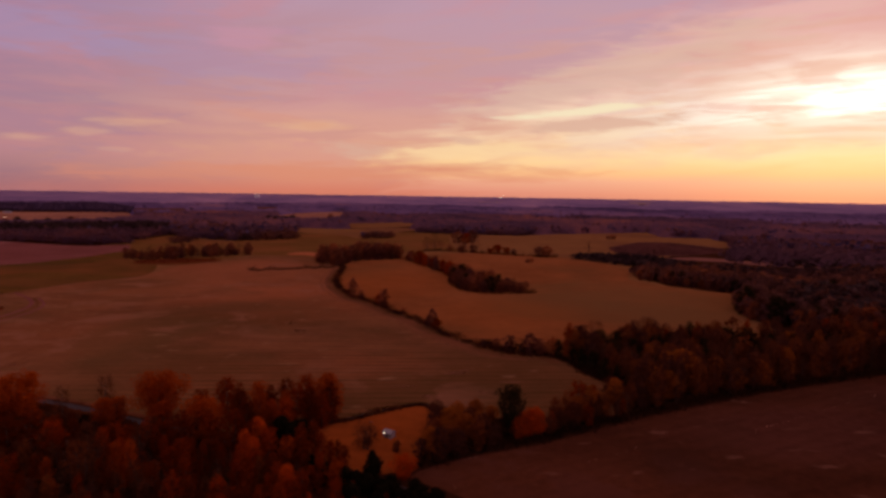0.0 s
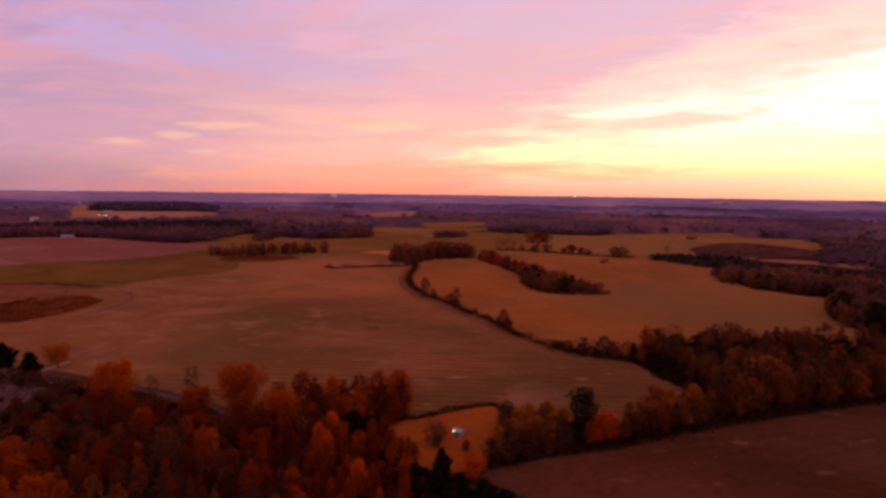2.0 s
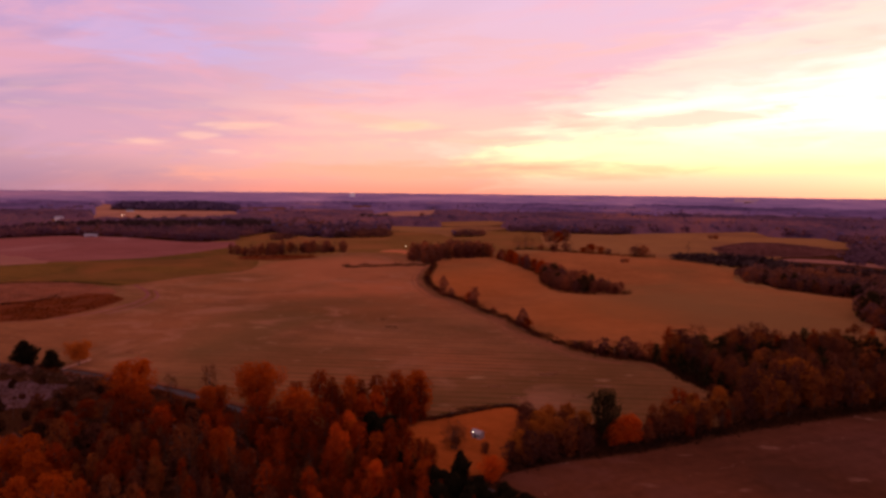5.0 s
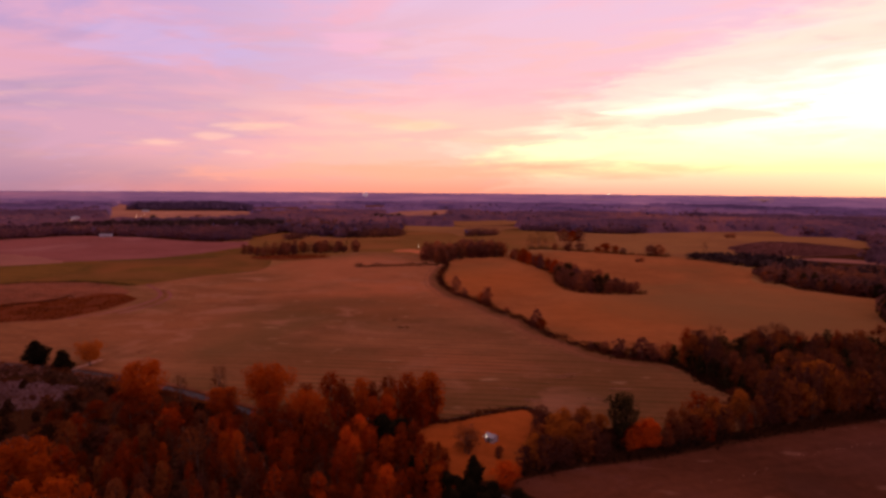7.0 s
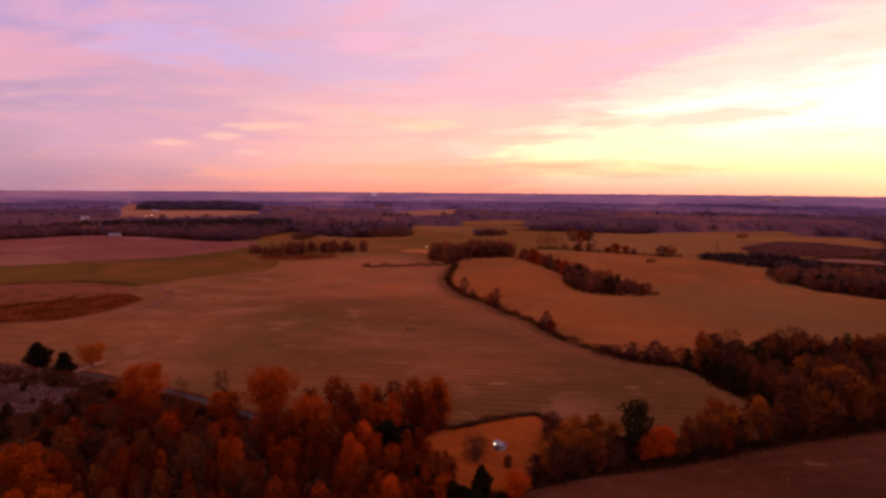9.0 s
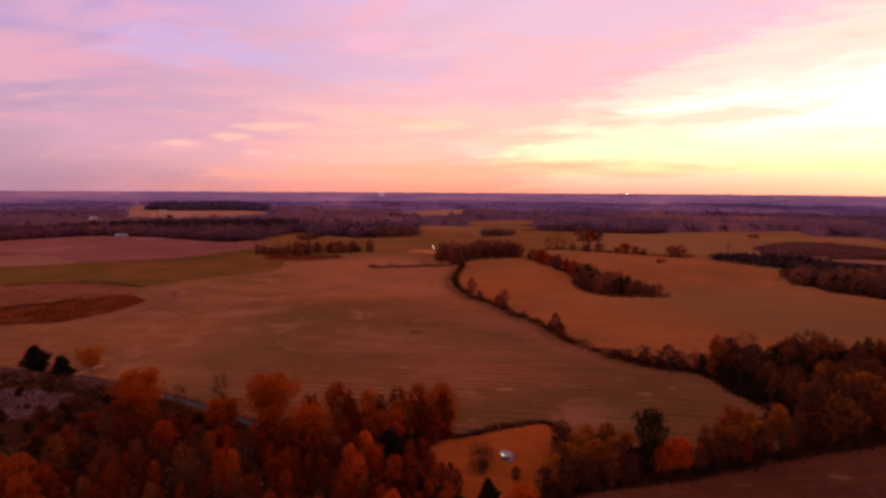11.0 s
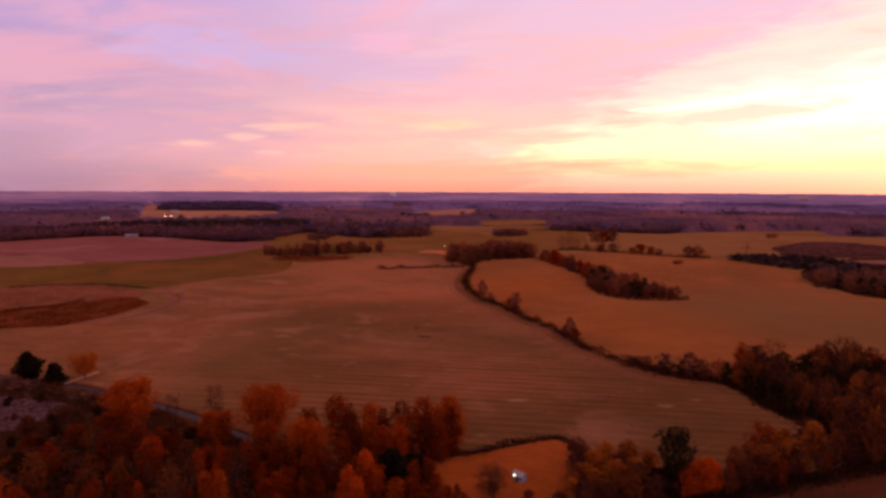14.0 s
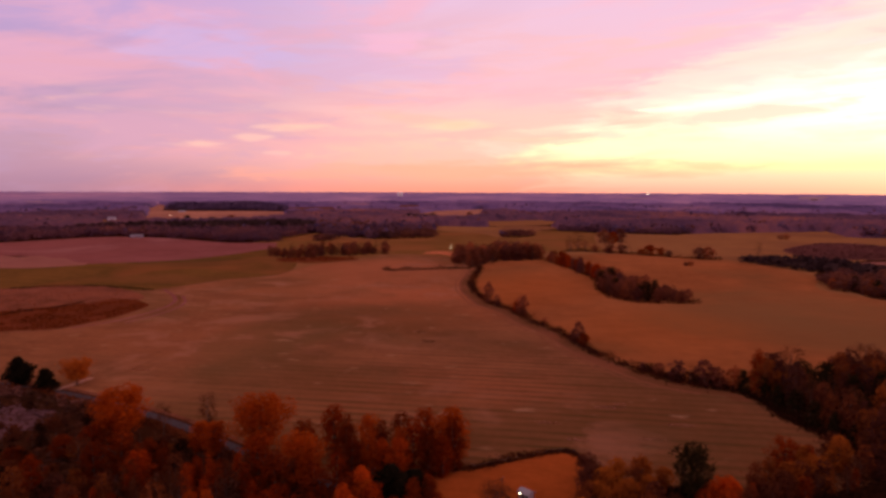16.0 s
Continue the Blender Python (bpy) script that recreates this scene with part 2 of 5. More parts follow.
def rows_of_straw(dark, light, extra, turn, period, stains_and_shade=(), tints=(), depth=0.62, gleam=1.0, swath=None):
    """A cut field: mottled, with windrows of paler straw that fade in and out."""
    base = mottled(dark, light, 0.010, 0.30, extra, 0.0045, tints)

    def build(n, place):
        colour = base(n, place)
        # dull patches of the field, and painted darkening on its near side
        for cx, cy, rx, ry, strength in stains_and_shade:
            away = n.add("ShaderNodeVectorMath")
            away.operation = "LENGTH"
            n.link(n.stretch(place, (1 / rx, 1 / ry, 0), move=(-cx / rx, -cy / ry, 0)), away.inputs[0])
            reach = n.math("ADD", away.outputs["Value"], n.math("MULTIPLY", n.math("SUBTRACT", n.noise(place, 0.014, 4.0, 0.55), 0.5), 1.5))
            colour = n.mix(n.span(reach, 1.35, 0.3, 0.0, strength), colour, (dark[0] * 0.62, dark[1] * 0.85, dark[2] * 0.7, 1))
        wave = n.add("ShaderNodeTexWave")
        wave.wave_type, wave.bands_direction, wave.wave_profile = "BANDS", "Y", "SIN"
        n.link(n.stretch(place, (1, 1, 1), turn=turn), wave.inputs["Vector"])
        wave.inputs["Scale"].default_value = 0.314 / period
        wave.inputs["Distortion"].default_value = 2.2
        wave.inputs["Detail"].default_value = 2.0
        wave.inputs["Detail Scale"].default_value = 0.05
        fade = n.span(n.noise(place, 0.009, 3.0, 0.5), 0.26, 0.46)
        broken = n.span(n.noise(n.stretch(place, (0.2, 1.0, 1.0), turn=turn), 0.12, 4.0, 0.6), 0.35, 0.65, 0.25, 1.0)
        rows = n.math("MULTIPLY", n.math("MULTIPLY", n.span(wave.outputs[1], 0.35, 0.95), fade), broken)
        if swath:
            cx, cy, rx, ry = swath
            out = n.add("ShaderNodeVectorMath")
            out.operation = "LENGTH"
            n.link(n.stretch(place, (1 / rx, 1 / ry, 0), move=(-cx / rx, -cy / ry, 0)), out.inputs[0])
            rows = n.math("MULTIPLY", rows, n.span(out.outputs["Value"], 0.55, 1.25, 1.0, 0.18))
        colour = n.mix(n.math("MULTIPLY", rows, depth), colour, (dark[0] * 0.50, dark[1] * 0.78, dark[2] * 0.66, 1))
        blotch = n.math("MULTIPLY", n.span(n.noise(n.stretch(place, (0.85, 1.0, 1.0), turn=turn * 3), 0.028, 5.0, 0.65, 0.6), 0.50, 0.64), n.span(n.noise(place, 0.006, 2.0, 0.5), 0.42, 0.58))
        colour = n.mix(n.math("MULTIPLY", blotch, 0.55), colour, (light[0] * 1.12, light[1] * 1.22, light[2] * 1.6, 1))
        dull = n.span(n.noise(n.stretch(place, (0.75, 1.0, 1.0), turn=turn * 5, move=(300, 120, 0)), 0.020, 5.0, 0.62, 0.5), 0.50, 0.66)
        colour = n.mix(n.math("MULTIPLY", dull, 0.34), colour, (dark[0] * 0.95, dark[1] * 1.3, dark[2] * 1.35, 1))
        flecks = n.span(n.noise(n.stretch(place, (0.5, 1.0, 1.0), turn=turn), 0.10, 3.0, 0.55), 0.62, 0.76)
        colour = n.mix(n.math("MULTIPLY", flecks, 0.60), colour, (light[0] * 1.3 * gleam, light[1] * 1.8 * gleam, light[2] * 2.3 * gleam, 1))
        return colour
    return build


MAT = {
    "soil": surface("leaf_litter", mottled((0.050, 0.018, 0.008, 1), (0.095, 0.034, 0.016, 1), 0.02, 0.4), bump=0.3, bump_scale=0.3),
    # dark spots round (40, 305) paint lens vignetting onto the near stubble
    "stubble": surface("red_stubble", rows_of_straw((0.200, 0.077, 0.031, 1), (0.412, 0.160, 0.070, 1), (0.190, 0.104, 0.038, 1), 0.02, 7.0,
                                                    [(-105, 500, 95, 62, 0.46), (-110, 345, 70, 36, 0.34), (70, 305, 75, 40, 0.34), (30, 285, 80, 30, 0.28), (60, 350, 60, 40, 0.30), (0, 300, 80, 40, 0.2), (-260, 640, 60, 40, 0.35), (-40, 430, 60, 30, 0.3)],
                                                    [(-170, 720, 150, 200, 0.70, (0.54, 0.178, 0.076, 1)), (-70, 560, 90, 110, 0.6, (0.54, 0.162, 0.064, 1)), (-30, 330, 100, 40, 0.45, (0.46, 0.140, 0.056, 1)), (-230, 420, 90, 60, 0.4, (0.40, 0.135, 0.055, 1))], 0.66, 1.0, (60, 300, 225, 130))),
    "headland": surface("pale_headland", mottled((0.23, 0.083, 0.040, 1), (0.34, 0.125, 0.062, 1), 0.03, 0.5)),
    "grassy": surface("grassy_headland", mottled((0.155, 0.066, 0.026, 1), (0.28, 0.106, 0.046, 1), 0.03, 0.5, (0.30, 0.105, 0.05, 1), 0.03)),
    "tilled": surface("tilled_earth", rows_of_straw((0.060, 0.019, 0.010, 1), (0.150, 0.047, 0.024, 1), (0.120, 0.040, 0.026, 1), -0.42, 7.0, (),
                                                    [(170, 235, 60, 30, 0.5, (0.19, 0.066, 0.048, 1)), (55, 185, 65, 42, 0.75, (0.205, 0.062, 0.030, 1)), (250, 270, 60, 30, 0.5, (0.17, 0.060, 0.045, 1))], 0.15, 1.7)),
    "winter_wheat": surface("green_crop", mottled((0.120, 0.066, 0.018, 1), (0.25, 0.116, 0.030, 1), 0.012, 0.2, (0.30, 0.105, 0.036, 1), 0.008,
                                              [(-455, 800, 90, 60, 0.6, (0.105, 0.066, 0.024, 1)), (-380, 650, 80, 40, 0.5, (0.28, 0.105, 0.040, 1))])),
    "rose_field": surface("pale_red_field", mottled((0.235, 0.076, 0.066, 1), (0.350, 0.118, 0.104, 1), 0.008, 0.2, (0.40, 0.165, 0.150, 1))),
    "pale_field": surface("pale_straw_field", mottled((0.30, 0.115, 0.088, 1), (0.42, 0.175, 0.130, 1), 0.012, 0.2)),
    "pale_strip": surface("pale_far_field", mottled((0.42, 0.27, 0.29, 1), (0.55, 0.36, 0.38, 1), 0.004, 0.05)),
    "scrub": surface("broom_grass", mottled((0.125, 0.042, 0.022, 1), (0.37, 0.128, 0.070, 1), 0.035, 0.12, (0.34, 0.112, 0.058, 1), 0.022), bump=0.4, bump_scale=0.4),
    "weeds": surface("red_weeds", mottled((0.140, 0.036, 0.014, 1), (0.25, 0.062, 0.024, 1), 0.03, 0.5), bump=0.6, bump_scale=0.5),
    "meadow": surface("green_meadow", mottled((0.195, 0.092, 0.026, 1), (0.30, 0.134, 0.040, 1), 0.006, 0.1, (0.34, 0.124, 0.042, 1))),
    "pasture": surface("dry_pasture", mottled((0.285, 0.096, 0.031, 1), (0.50, 0.170, 0.056, 1), 0.010, 0.12, (0.25, 0.112, 0.040, 1), 0.006,
                                             [(140, 570, 80, 100, 0.5, (0.34, 0.148, 0.052, 1)), (240, 540, 130, 150, 0.80, (0.285, 0.144, 0.054, 1)), (-5, 660, 70, 110, 0.6, (0.47, 0.124, 0.026, 1)), (90, 490, 80, 80, 0.5, (0.46, 0.134, 0.032, 1))])),
    "far_pasture": surface("far_pasture", mottled((0.29, 0.130, 0.048, 1), (0.41, 0.184, 0.066, 1), 0.008, 0.1, (0.26, 0.108, 0.052, 1))),
    "mauve": surface("bare_brush", mottled((0.15, 0.056, 0.044, 1), (0.22, 0.084, 0.066, 1), 0.012, 0.15)),
    "tan": surface("tan_field", mottled((0.36, 0.150, 0.095, 1), (0.64, 0.300, 0.185, 1), 0.012, 0.08, (0.32, 0.125, 0.095, 1), 0.006)),
    "lawn": surface("dry_lawn", mottled((0.31, 0.074, 0.016, 1), (0.52, 0.124, 0.027, 1), 0.03, 0.5, (0.30, 0.090, 0.020, 1), 0.02)),
    "bank": surface("red_clay_bank", mottled((0.58, 0.17, 0.07, 1), (0.68, 0.23, 0.10, 1), 0.05, 0.4)),
    "asphalt": surface("worn_asphalt", mottled((0.050, 0.034, 0.040, 1), (0.072, 0.048, 0.056, 1), 0.05, 0.8), rough=0.7, spec=0.1),
    "gravel": surface("pale_gravel", mottled((0.50, 0.25, 0.17, 1), (0.60, 0.32, 0.22, 1), 0.1, 1.5)),
    "clearing": surface("grey_clearing", mottled((0.070, 0.032, 0.034, 1), (0.25, 0.125, 0.140, 1), 0.05, 0.5, (0.06, 0.026, 0.020, 1), 0.03)),
    "bark": surface("grey_bark", mottled((0.08, 0.05, 0.04, 1), (0.16, 0.105, 0.085, 1), 0.8, 6.0)),
    "pine_bark": surface("pine_bark", mottled((0.10, 0.05, 0.03, 1), (0.18, 0.09, 0.055, 1), 0.8, 6.0)),
    "white_paint": surface("white_siding", mottled((0.42, 0.38, 0.42, 1), (0.52, 0.48, 0.52, 1), 0.4, 3.0), rough=0.6),
    "bright_white": surface("fresh_white_siding", mottled((0.74, 0.72, 0.74, 1), (0.84, 0.82, 0.84, 1), 0.4, 3.0), rough=0.6, spec=0.2),
    "tin": surface("pale_tin_roof", mottled((0.32, 0.29, 0.36, 1), (0.42, 0.38, 0.46, 1), 0.5, 4.0), rough=0.45, spec=0.5),
    "dark_wood": surface("dark_timber", mottled((0.05, 0.035, 0.03, 1), (0.09, 0.06, 0.05, 1), 0.6, 5.0)),
}


def foliage(name, tones, see_through=0.35, by_object=True, scale=0.07, speck=0.34, level=0.0):
    """Leaves: tone by tree (or by place within a wood), finer change from leaf clump to leaf clump, some light let through."""
    m = bpy.data.materials.new(name)
    m.use_nodes = True
    n = Nodes(m.node_tree)
    geometry = n.add("ShaderNodeNewGeometry")
    if by_object:
        key = n.add("ShaderNodeObjectInfo").outputs["Random"]
    else:
        fine = n.noise(geometry.outputs["Position"], scale, 3.0, 0.7)
        broad_tone = n.noise(n.stretch(geometry.outputs["Position"], (1, 0.6, 1)), scale * 0.22, 2.0, 0.5, 0.6)
        key = n.span(n.math("ADD", n.math("MULTIPLY", fine, 0.45), n.math("MULTIPLY", broad_tone, 0.55)), 0.34, 0.66, smooth=False)
    step = 1.0 / (len(tones) - 1)
    colour = n.ramp(key, [(i * step, (*c, 1)) for i, c in enumerate(tones)])
    island = n.span(geometry.outputs["Random Per Island"], 0.0, 1.0, 1.0 - speck, 1.0 + speck * 0.85, smooth=False)
    mul = n.add("ShaderNodeVectorMath")
    mul.operation = "SCALE"
    n.link(colour, mul.inputs[0])
    n.link(island, mul.inputs["Scale"])
    soft = n.add("ShaderNodeBsdfDiffuse")
    through_leaf = n.add("ShaderNodeBsdfTranslucent")
    n.link(mul.outputs[0], soft.inputs[0])
    n.link(mul.outputs[0], through_leaf.inputs[0])
    if level:       # the mass of a far wood is lit as a rounded whole, not leaf by leaf
        leaning = n.add("ShaderNodeVectorMath")
        leaning.operation = "SCALE"
        n.link(geometry.outputs["True Normal"], leaning.inputs[0])
        leaning.inputs["Scale"].default_value = 1.0 - level
        upward = n.add("ShaderNodeVectorMath")
        upward.operation = "ADD"
        n.link(leaning.outputs[0], upward.inputs[0])
        upward.inputs[1].default_value = (0, 0, level)
        even = n.add("ShaderNodeVectorMath")
        even.operation = "NORMALIZE"
        n.link(upward.outputs[0], even.inputs[0])
        n.link(even.outputs[0], soft.inputs["Normal"])
    both = n.add("ShaderNodeMixShader")
    both.inputs[0].default_value = see_through
    n.link(soft.outputs[0], both.inputs[1])
    n.link(through_leaf.outputs[0], both.inputs[2])
    n.link(both.outputs[0], n.add("ShaderNodeOutputMaterial").inputs[0])
    return m


MAT["rust_leaf"] = foliage("rust_leaves", [(0.156, 0.022, 0.00392), (0.332, 0.041, 0.00448), (0.114, 0.019, 0.00448), (0.228, 0.031, 0.00392), (0.457, 0.059, 0.00504), (0.165, 0.026, 0.00448), (0.280, 0.039, 0.00448)])
MAT["orange_leaf"] = foliage("orange_leaves", [(0.540, 0.081, 0.008), (0.648, 0.103, 0.0104)])
MAT["ember_leaf"] = foliage("ember_leaves", [(0.360, 0.058, 0.0052), (0.455, 0.075, 0.0064)])
# distance haze is painted into the base colours of these three canopies
MAT["plum_haze_wood"] = foliage("bare_wood_canopy", [(0.241, 0.161, 0.3348), (0.312, 0.205, 0.4138), (0.398, 0.249, 0.4709), (0.496, 0.299, 0.4994), (0.620, 0.365, 0.5422)], 0.0, False, 0.0075, 0.0)
MAT["mauve_haze_wood"] = foliage("leafless_wood_canopy", [(0.085, 0.056, 0.1341), (0.140, 0.088, 0.2141), (0.203, 0.122, 0.2872), (0.265, 0.153, 0.3195), (0.391, 0.198, 0.2956)], 0.0, False, 0.009, 0.0)
MAT["brown_haze_wood"] = foliage("thin_autumn_wood_canopy", [(0.064, 0.035, 0.06919), (0.113, 0.060, 0.1058), (0.173, 0.082, 0.1322), (0.246, 0.105, 0.1353), (0.384, 0.140, 0.116)], 0.0, False, 0.012, 0.0)
MAT["brown_leaf"] = foliage("brown_leaves", [(0.125, 0.038, 0.019), (0.225, 0.058, 0.017), (0.095, 0.033, 0.022), (0.130, 0.038, 0.020), (0.290, 0.076, 0.015), (0.160, 0.045, 0.019)])
MAT["tan_leaf"] = foliage("tan_leaves", [(0.480, 0.120, 0.018), (0.540, 0.140, 0.020)], 0.3)
MAT["gold_leaf"] = foliage("gold_leaves", [(0.381, 0.107, 0.016), (0.457, 0.129, 0.018), (0.324, 0.086, 0.015)])
# copse tones include a small lift for haze
MAT["copse_leaf"] = foliage("copse_leaves", [(0.180, 0.058, 0.0391), (0.288, 0.084, 0.0414), (0.144, 0.050, 0.0391), (0.396, 0.110, 0.0391), (0.216, 0.066, 0.04025)])
MAT["scrub_leaf"] = foliage("scrub_leaves", [(0.033, 0.018, 0.0108), (0.128, 0.045, 0.02565), (0.053, 0.026, 0.0135), (0.255, 0.099, 0.0756), (0.083, 0.033, 0.0189)], 0.1, False, 0.16)
MAT["twig"] = foliage("bare_twigs", [(0.105, 0.034, 0.015), (0.14, 0.044, 0.018), (0.09, 0.031, 0.015)], 0.15)
MAT["pine_leaf"] = foliage("pine_needles", [(0.028, 0.019, 0.007), (0.040, 0.027, 0.009)], 0.1)
MAT["cedar_leaf"] = foliage("cedar_scales", [(0.018, 0.013, 0.007), (0.026, 0.018, 0.008)], 0.05)
# haze in the colour: far and west woods mauve, mid and pine lifted
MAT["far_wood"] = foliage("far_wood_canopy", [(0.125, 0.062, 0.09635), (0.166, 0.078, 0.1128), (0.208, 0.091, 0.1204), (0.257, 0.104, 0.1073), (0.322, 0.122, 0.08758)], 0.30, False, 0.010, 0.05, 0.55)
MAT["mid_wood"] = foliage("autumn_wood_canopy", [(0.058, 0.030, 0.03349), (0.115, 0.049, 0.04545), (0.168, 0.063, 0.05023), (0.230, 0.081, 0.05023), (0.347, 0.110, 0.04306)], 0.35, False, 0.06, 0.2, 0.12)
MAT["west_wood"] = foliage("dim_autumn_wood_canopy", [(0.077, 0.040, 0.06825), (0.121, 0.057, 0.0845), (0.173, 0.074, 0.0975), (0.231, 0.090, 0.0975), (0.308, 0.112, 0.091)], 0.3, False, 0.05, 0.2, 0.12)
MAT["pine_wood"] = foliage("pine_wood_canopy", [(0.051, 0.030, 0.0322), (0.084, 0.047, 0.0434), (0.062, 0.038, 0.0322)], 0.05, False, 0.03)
# pine canopy again, paled and blued in its base colour as haze
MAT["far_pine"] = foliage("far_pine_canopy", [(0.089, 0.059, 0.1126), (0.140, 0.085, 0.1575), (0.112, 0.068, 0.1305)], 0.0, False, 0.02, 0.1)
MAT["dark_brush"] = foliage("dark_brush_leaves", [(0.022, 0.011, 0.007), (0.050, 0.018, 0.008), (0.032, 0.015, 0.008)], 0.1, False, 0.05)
MAT["brush_leaf"] = foliage("bare_brush_twigs", [(0.16, 0.062, 0.055), (0.21, 0.080, 0.072), (0.26, 0.098, 0.085)], 0.1, False, 0.03)
MAT["road_weed"] = foliage("rusty_brush_leaves", [(0.068, 0.021, 0.0104), (0.149, 0.042, 0.0156), (0.230, 0.060, 0.0234), (0.108, 0.034, 0.0156)], 0.15, False, 0.06)
MAT["crop_weed"] = foliage("green_weeds", [(0.055, 0.034, 0.010), (0.085, 0.048, 0.014)], 0.1, False, 0.05)
MAT["hedge_leaf"] = foliage("hedge_leaves", [(0.056, 0.018, 0.0081), (0.120, 0.032, 0.0108), (0.040, 0.015, 0.009), (0.088, 0.026, 0.0108)], 0.1, False, 0.05)


def lamp_glass(strength):
    m = bpy.data.materials.new("lit_lamp_glass")
    m.use_nodes = True
    n = Nodes(m.node_tree)
    e = n.add("ShaderNodeEmission")
    e.inputs[0].default_value, e.inputs[1].default_value = (1.0, 0.86, 0.56, 1), strength
    n.link(e.outputs[0], n.add("ShaderNodeOutputMaterial").inputs[0])
    return m


MAT["lamp"] = lamp_glass(9.0)

# ---- ground ----


def land(x, y):
    """Height of the land: level, then bent up far out to fit the horizon in the camera's view."""
    u = np.maximum(0.0, (np.hypot(x, y) - 2200.0) / 2600.0)
    return 54.0 * u * u


def part(name, mesh_or_bm, material, parent=None, label=""):
    """ONE mesh object, under a thing or a part where a parent is given."""
    if isinstance(mesh_or_bm, bmesh.types.BMesh):
        mesh = bpy.data.meshes.new(name)
        mesh_or_bm.to_mesh(mesh)
        mesh_or_bm.free()
    else:
        mesh = mesh_or_bm
    if not mesh.materials:
        mesh.materials.append(material)
    ob = new(name, mesh)
    ob.parent = parent
    return tagged(ob, label)


def quads(name, corners):
    """A mesh of loose quads from an array (n, 4, 3)."""
    n = len(corners)
    mesh = bpy.data.meshes.new(name)
    mesh.vertices.add(4 * n)
    mesh.vertices.foreach_set("co", np.ascontiguousarray(corners, dtype=np.float32).ravel())
    mesh.loops.add(4 * n)
    mesh.loops.foreach_set("vertex_index", np.arange(4 * n, dtype=np.int32))
    mesh.polygons.add(n)
    mesh.polygons.foreach_set("loop_start", np.arange(0, 4 * n, 4, dtype=np.int32))
    mesh.update(calc_edges=True)
    return mesh


def make_ground():
    radii = [0, 60, 120, 200, 300, 450, 650, 900, 1200, 1600, 2000] + list(range(2200, 4951, 125))
    bm = bmesh.new()
    rings, count = [], 96
    for r in radii:
        ring = []
        for k in range(count if r else 1):
            a = 2 * math.pi * k / count
            x, y = r * math.cos(a), r * math.sin(a)
            ring.append(bm.verts.new((x, y, float(land(x, y)))))
        rings.append(ring)
    for inner, outer in zip(rings, rings[1:]):
        for k in range(count):
            j = (k + 1) % count
            if len(inner) == 1:
                bm.faces.new((inner[0], outer[k], outer[j]))
            else:
                bm.faces.new((inner[k], outer[k], outer[j], inner[j]))
    ob = part("ground", bm, MAT["soil"])
    tagged(ob, "brown leaf-littered open country reaching the horizon", "ground", kind="structure")


def smooth_loop(points, closed=True, step=4, wobble=0.0, seed=0):
    """A soft line through the points of the plan (Catmull-Rom)."""
    rng = random.Random(seed)
    n, out = len(points), []
    for i in range(n if closed else n - 1):
        if closed:
            p = [points[(i + k) % n] for k in (-1, 0, 1, 2)]
        else:
            p = [points[min(max(i + k, 0), n - 1)] for k in (-1, 0, 1, 2)]
        for s in range(step):
            t = s / step
            q = [0.5 * (2 * b + (c - a) * t + (2 * a - 5 * b + 4 * c - d) * t * t + (3 * b - a - 3 * c + d) * t ** 3)
                 for a, b, c, d in zip(*p)]
            out.append((q[0] + rng.uniform(-wobble, wobble), q[1] + rng.uniform(-wobble, wobble)))
    if not closed:
        out.append(tuple(points[-1]))
    return out


def field(name, outline, material, lift, label, category="field", step=4, wobble=0.0):
    """A patch of farmland lying on the ground."""
    loop = smooth_loop(outline, True, step, wobble, len(name))
    bm = bmesh.new()
    verts = [bm.verts.new((x, y, float(land(x, y)) + lift)) for x, y in loop]
    face = bm.faces.new(verts)
    bmesh.ops.triangulate(bm, faces=[face])
    for f in bm.faces:
        if f.normal.z < 0:
            f.normal_flip()
    ob = part(name, bm, MAT[material])
    return tagged(ob, label, category, kind="structure")


def ribbon(name, line, width, material, lift, label, category):
    """A road or track along a soft line, slightly raised."""
    line = smooth_loop(line, False, 6)
    bm = bmesh.new()
    last = None
    for i, (x, y) in enumerate(line):
        a, b = line[max(i - 1, 0)], line[min(i + 1, len(line) - 1)]
        d = Vector((b[0] - a[0], b[1] - a[1])).normalized()
        pair = [bm.verts.new((x - d.y * w, y + d.x * w, z)) for w, z in
                ((-width / 2 - 0.4, 0.02), (-width / 2, lift), (width / 2, lift), (width / 2 + 0.4, 0.02))]
        if last:
            for k in range(3):
                bm.faces.new((last[k], pair[k], pair[k + 1], last[k + 1]))
        last = pair
    bmesh.ops.recalc_face_normals(bm, faces=bm.faces)
    return tagged(part(name, bm, MAT[material]), label, category, kind="structure")


HEDGE = [(-62, 805), (-58, 777), (-58, 686), (-51, 627), (-43, 599), (-33, 566), (-22, 549), (-11, 530), (0, 502), (11, 481), (21, 463), (30, 438), (39, 413),
         (47, 398), (55, 386), (64, 373), (72, 365), (85, 359), (97, 355)]
ROAD = [(-420, 330), (-286, 317), (-251, 313), (-213, 306), (-171, 292), (-135, 276), (-110, 262), (-74, 243), (-38, 223), (-12, 205), (22, 178), (80, 120)]
FENCE = [(-28, 251), (-15, 257), (-6, 263), (4, 269), (14, 274), (18, 271), (23, 260), (24, 251)]
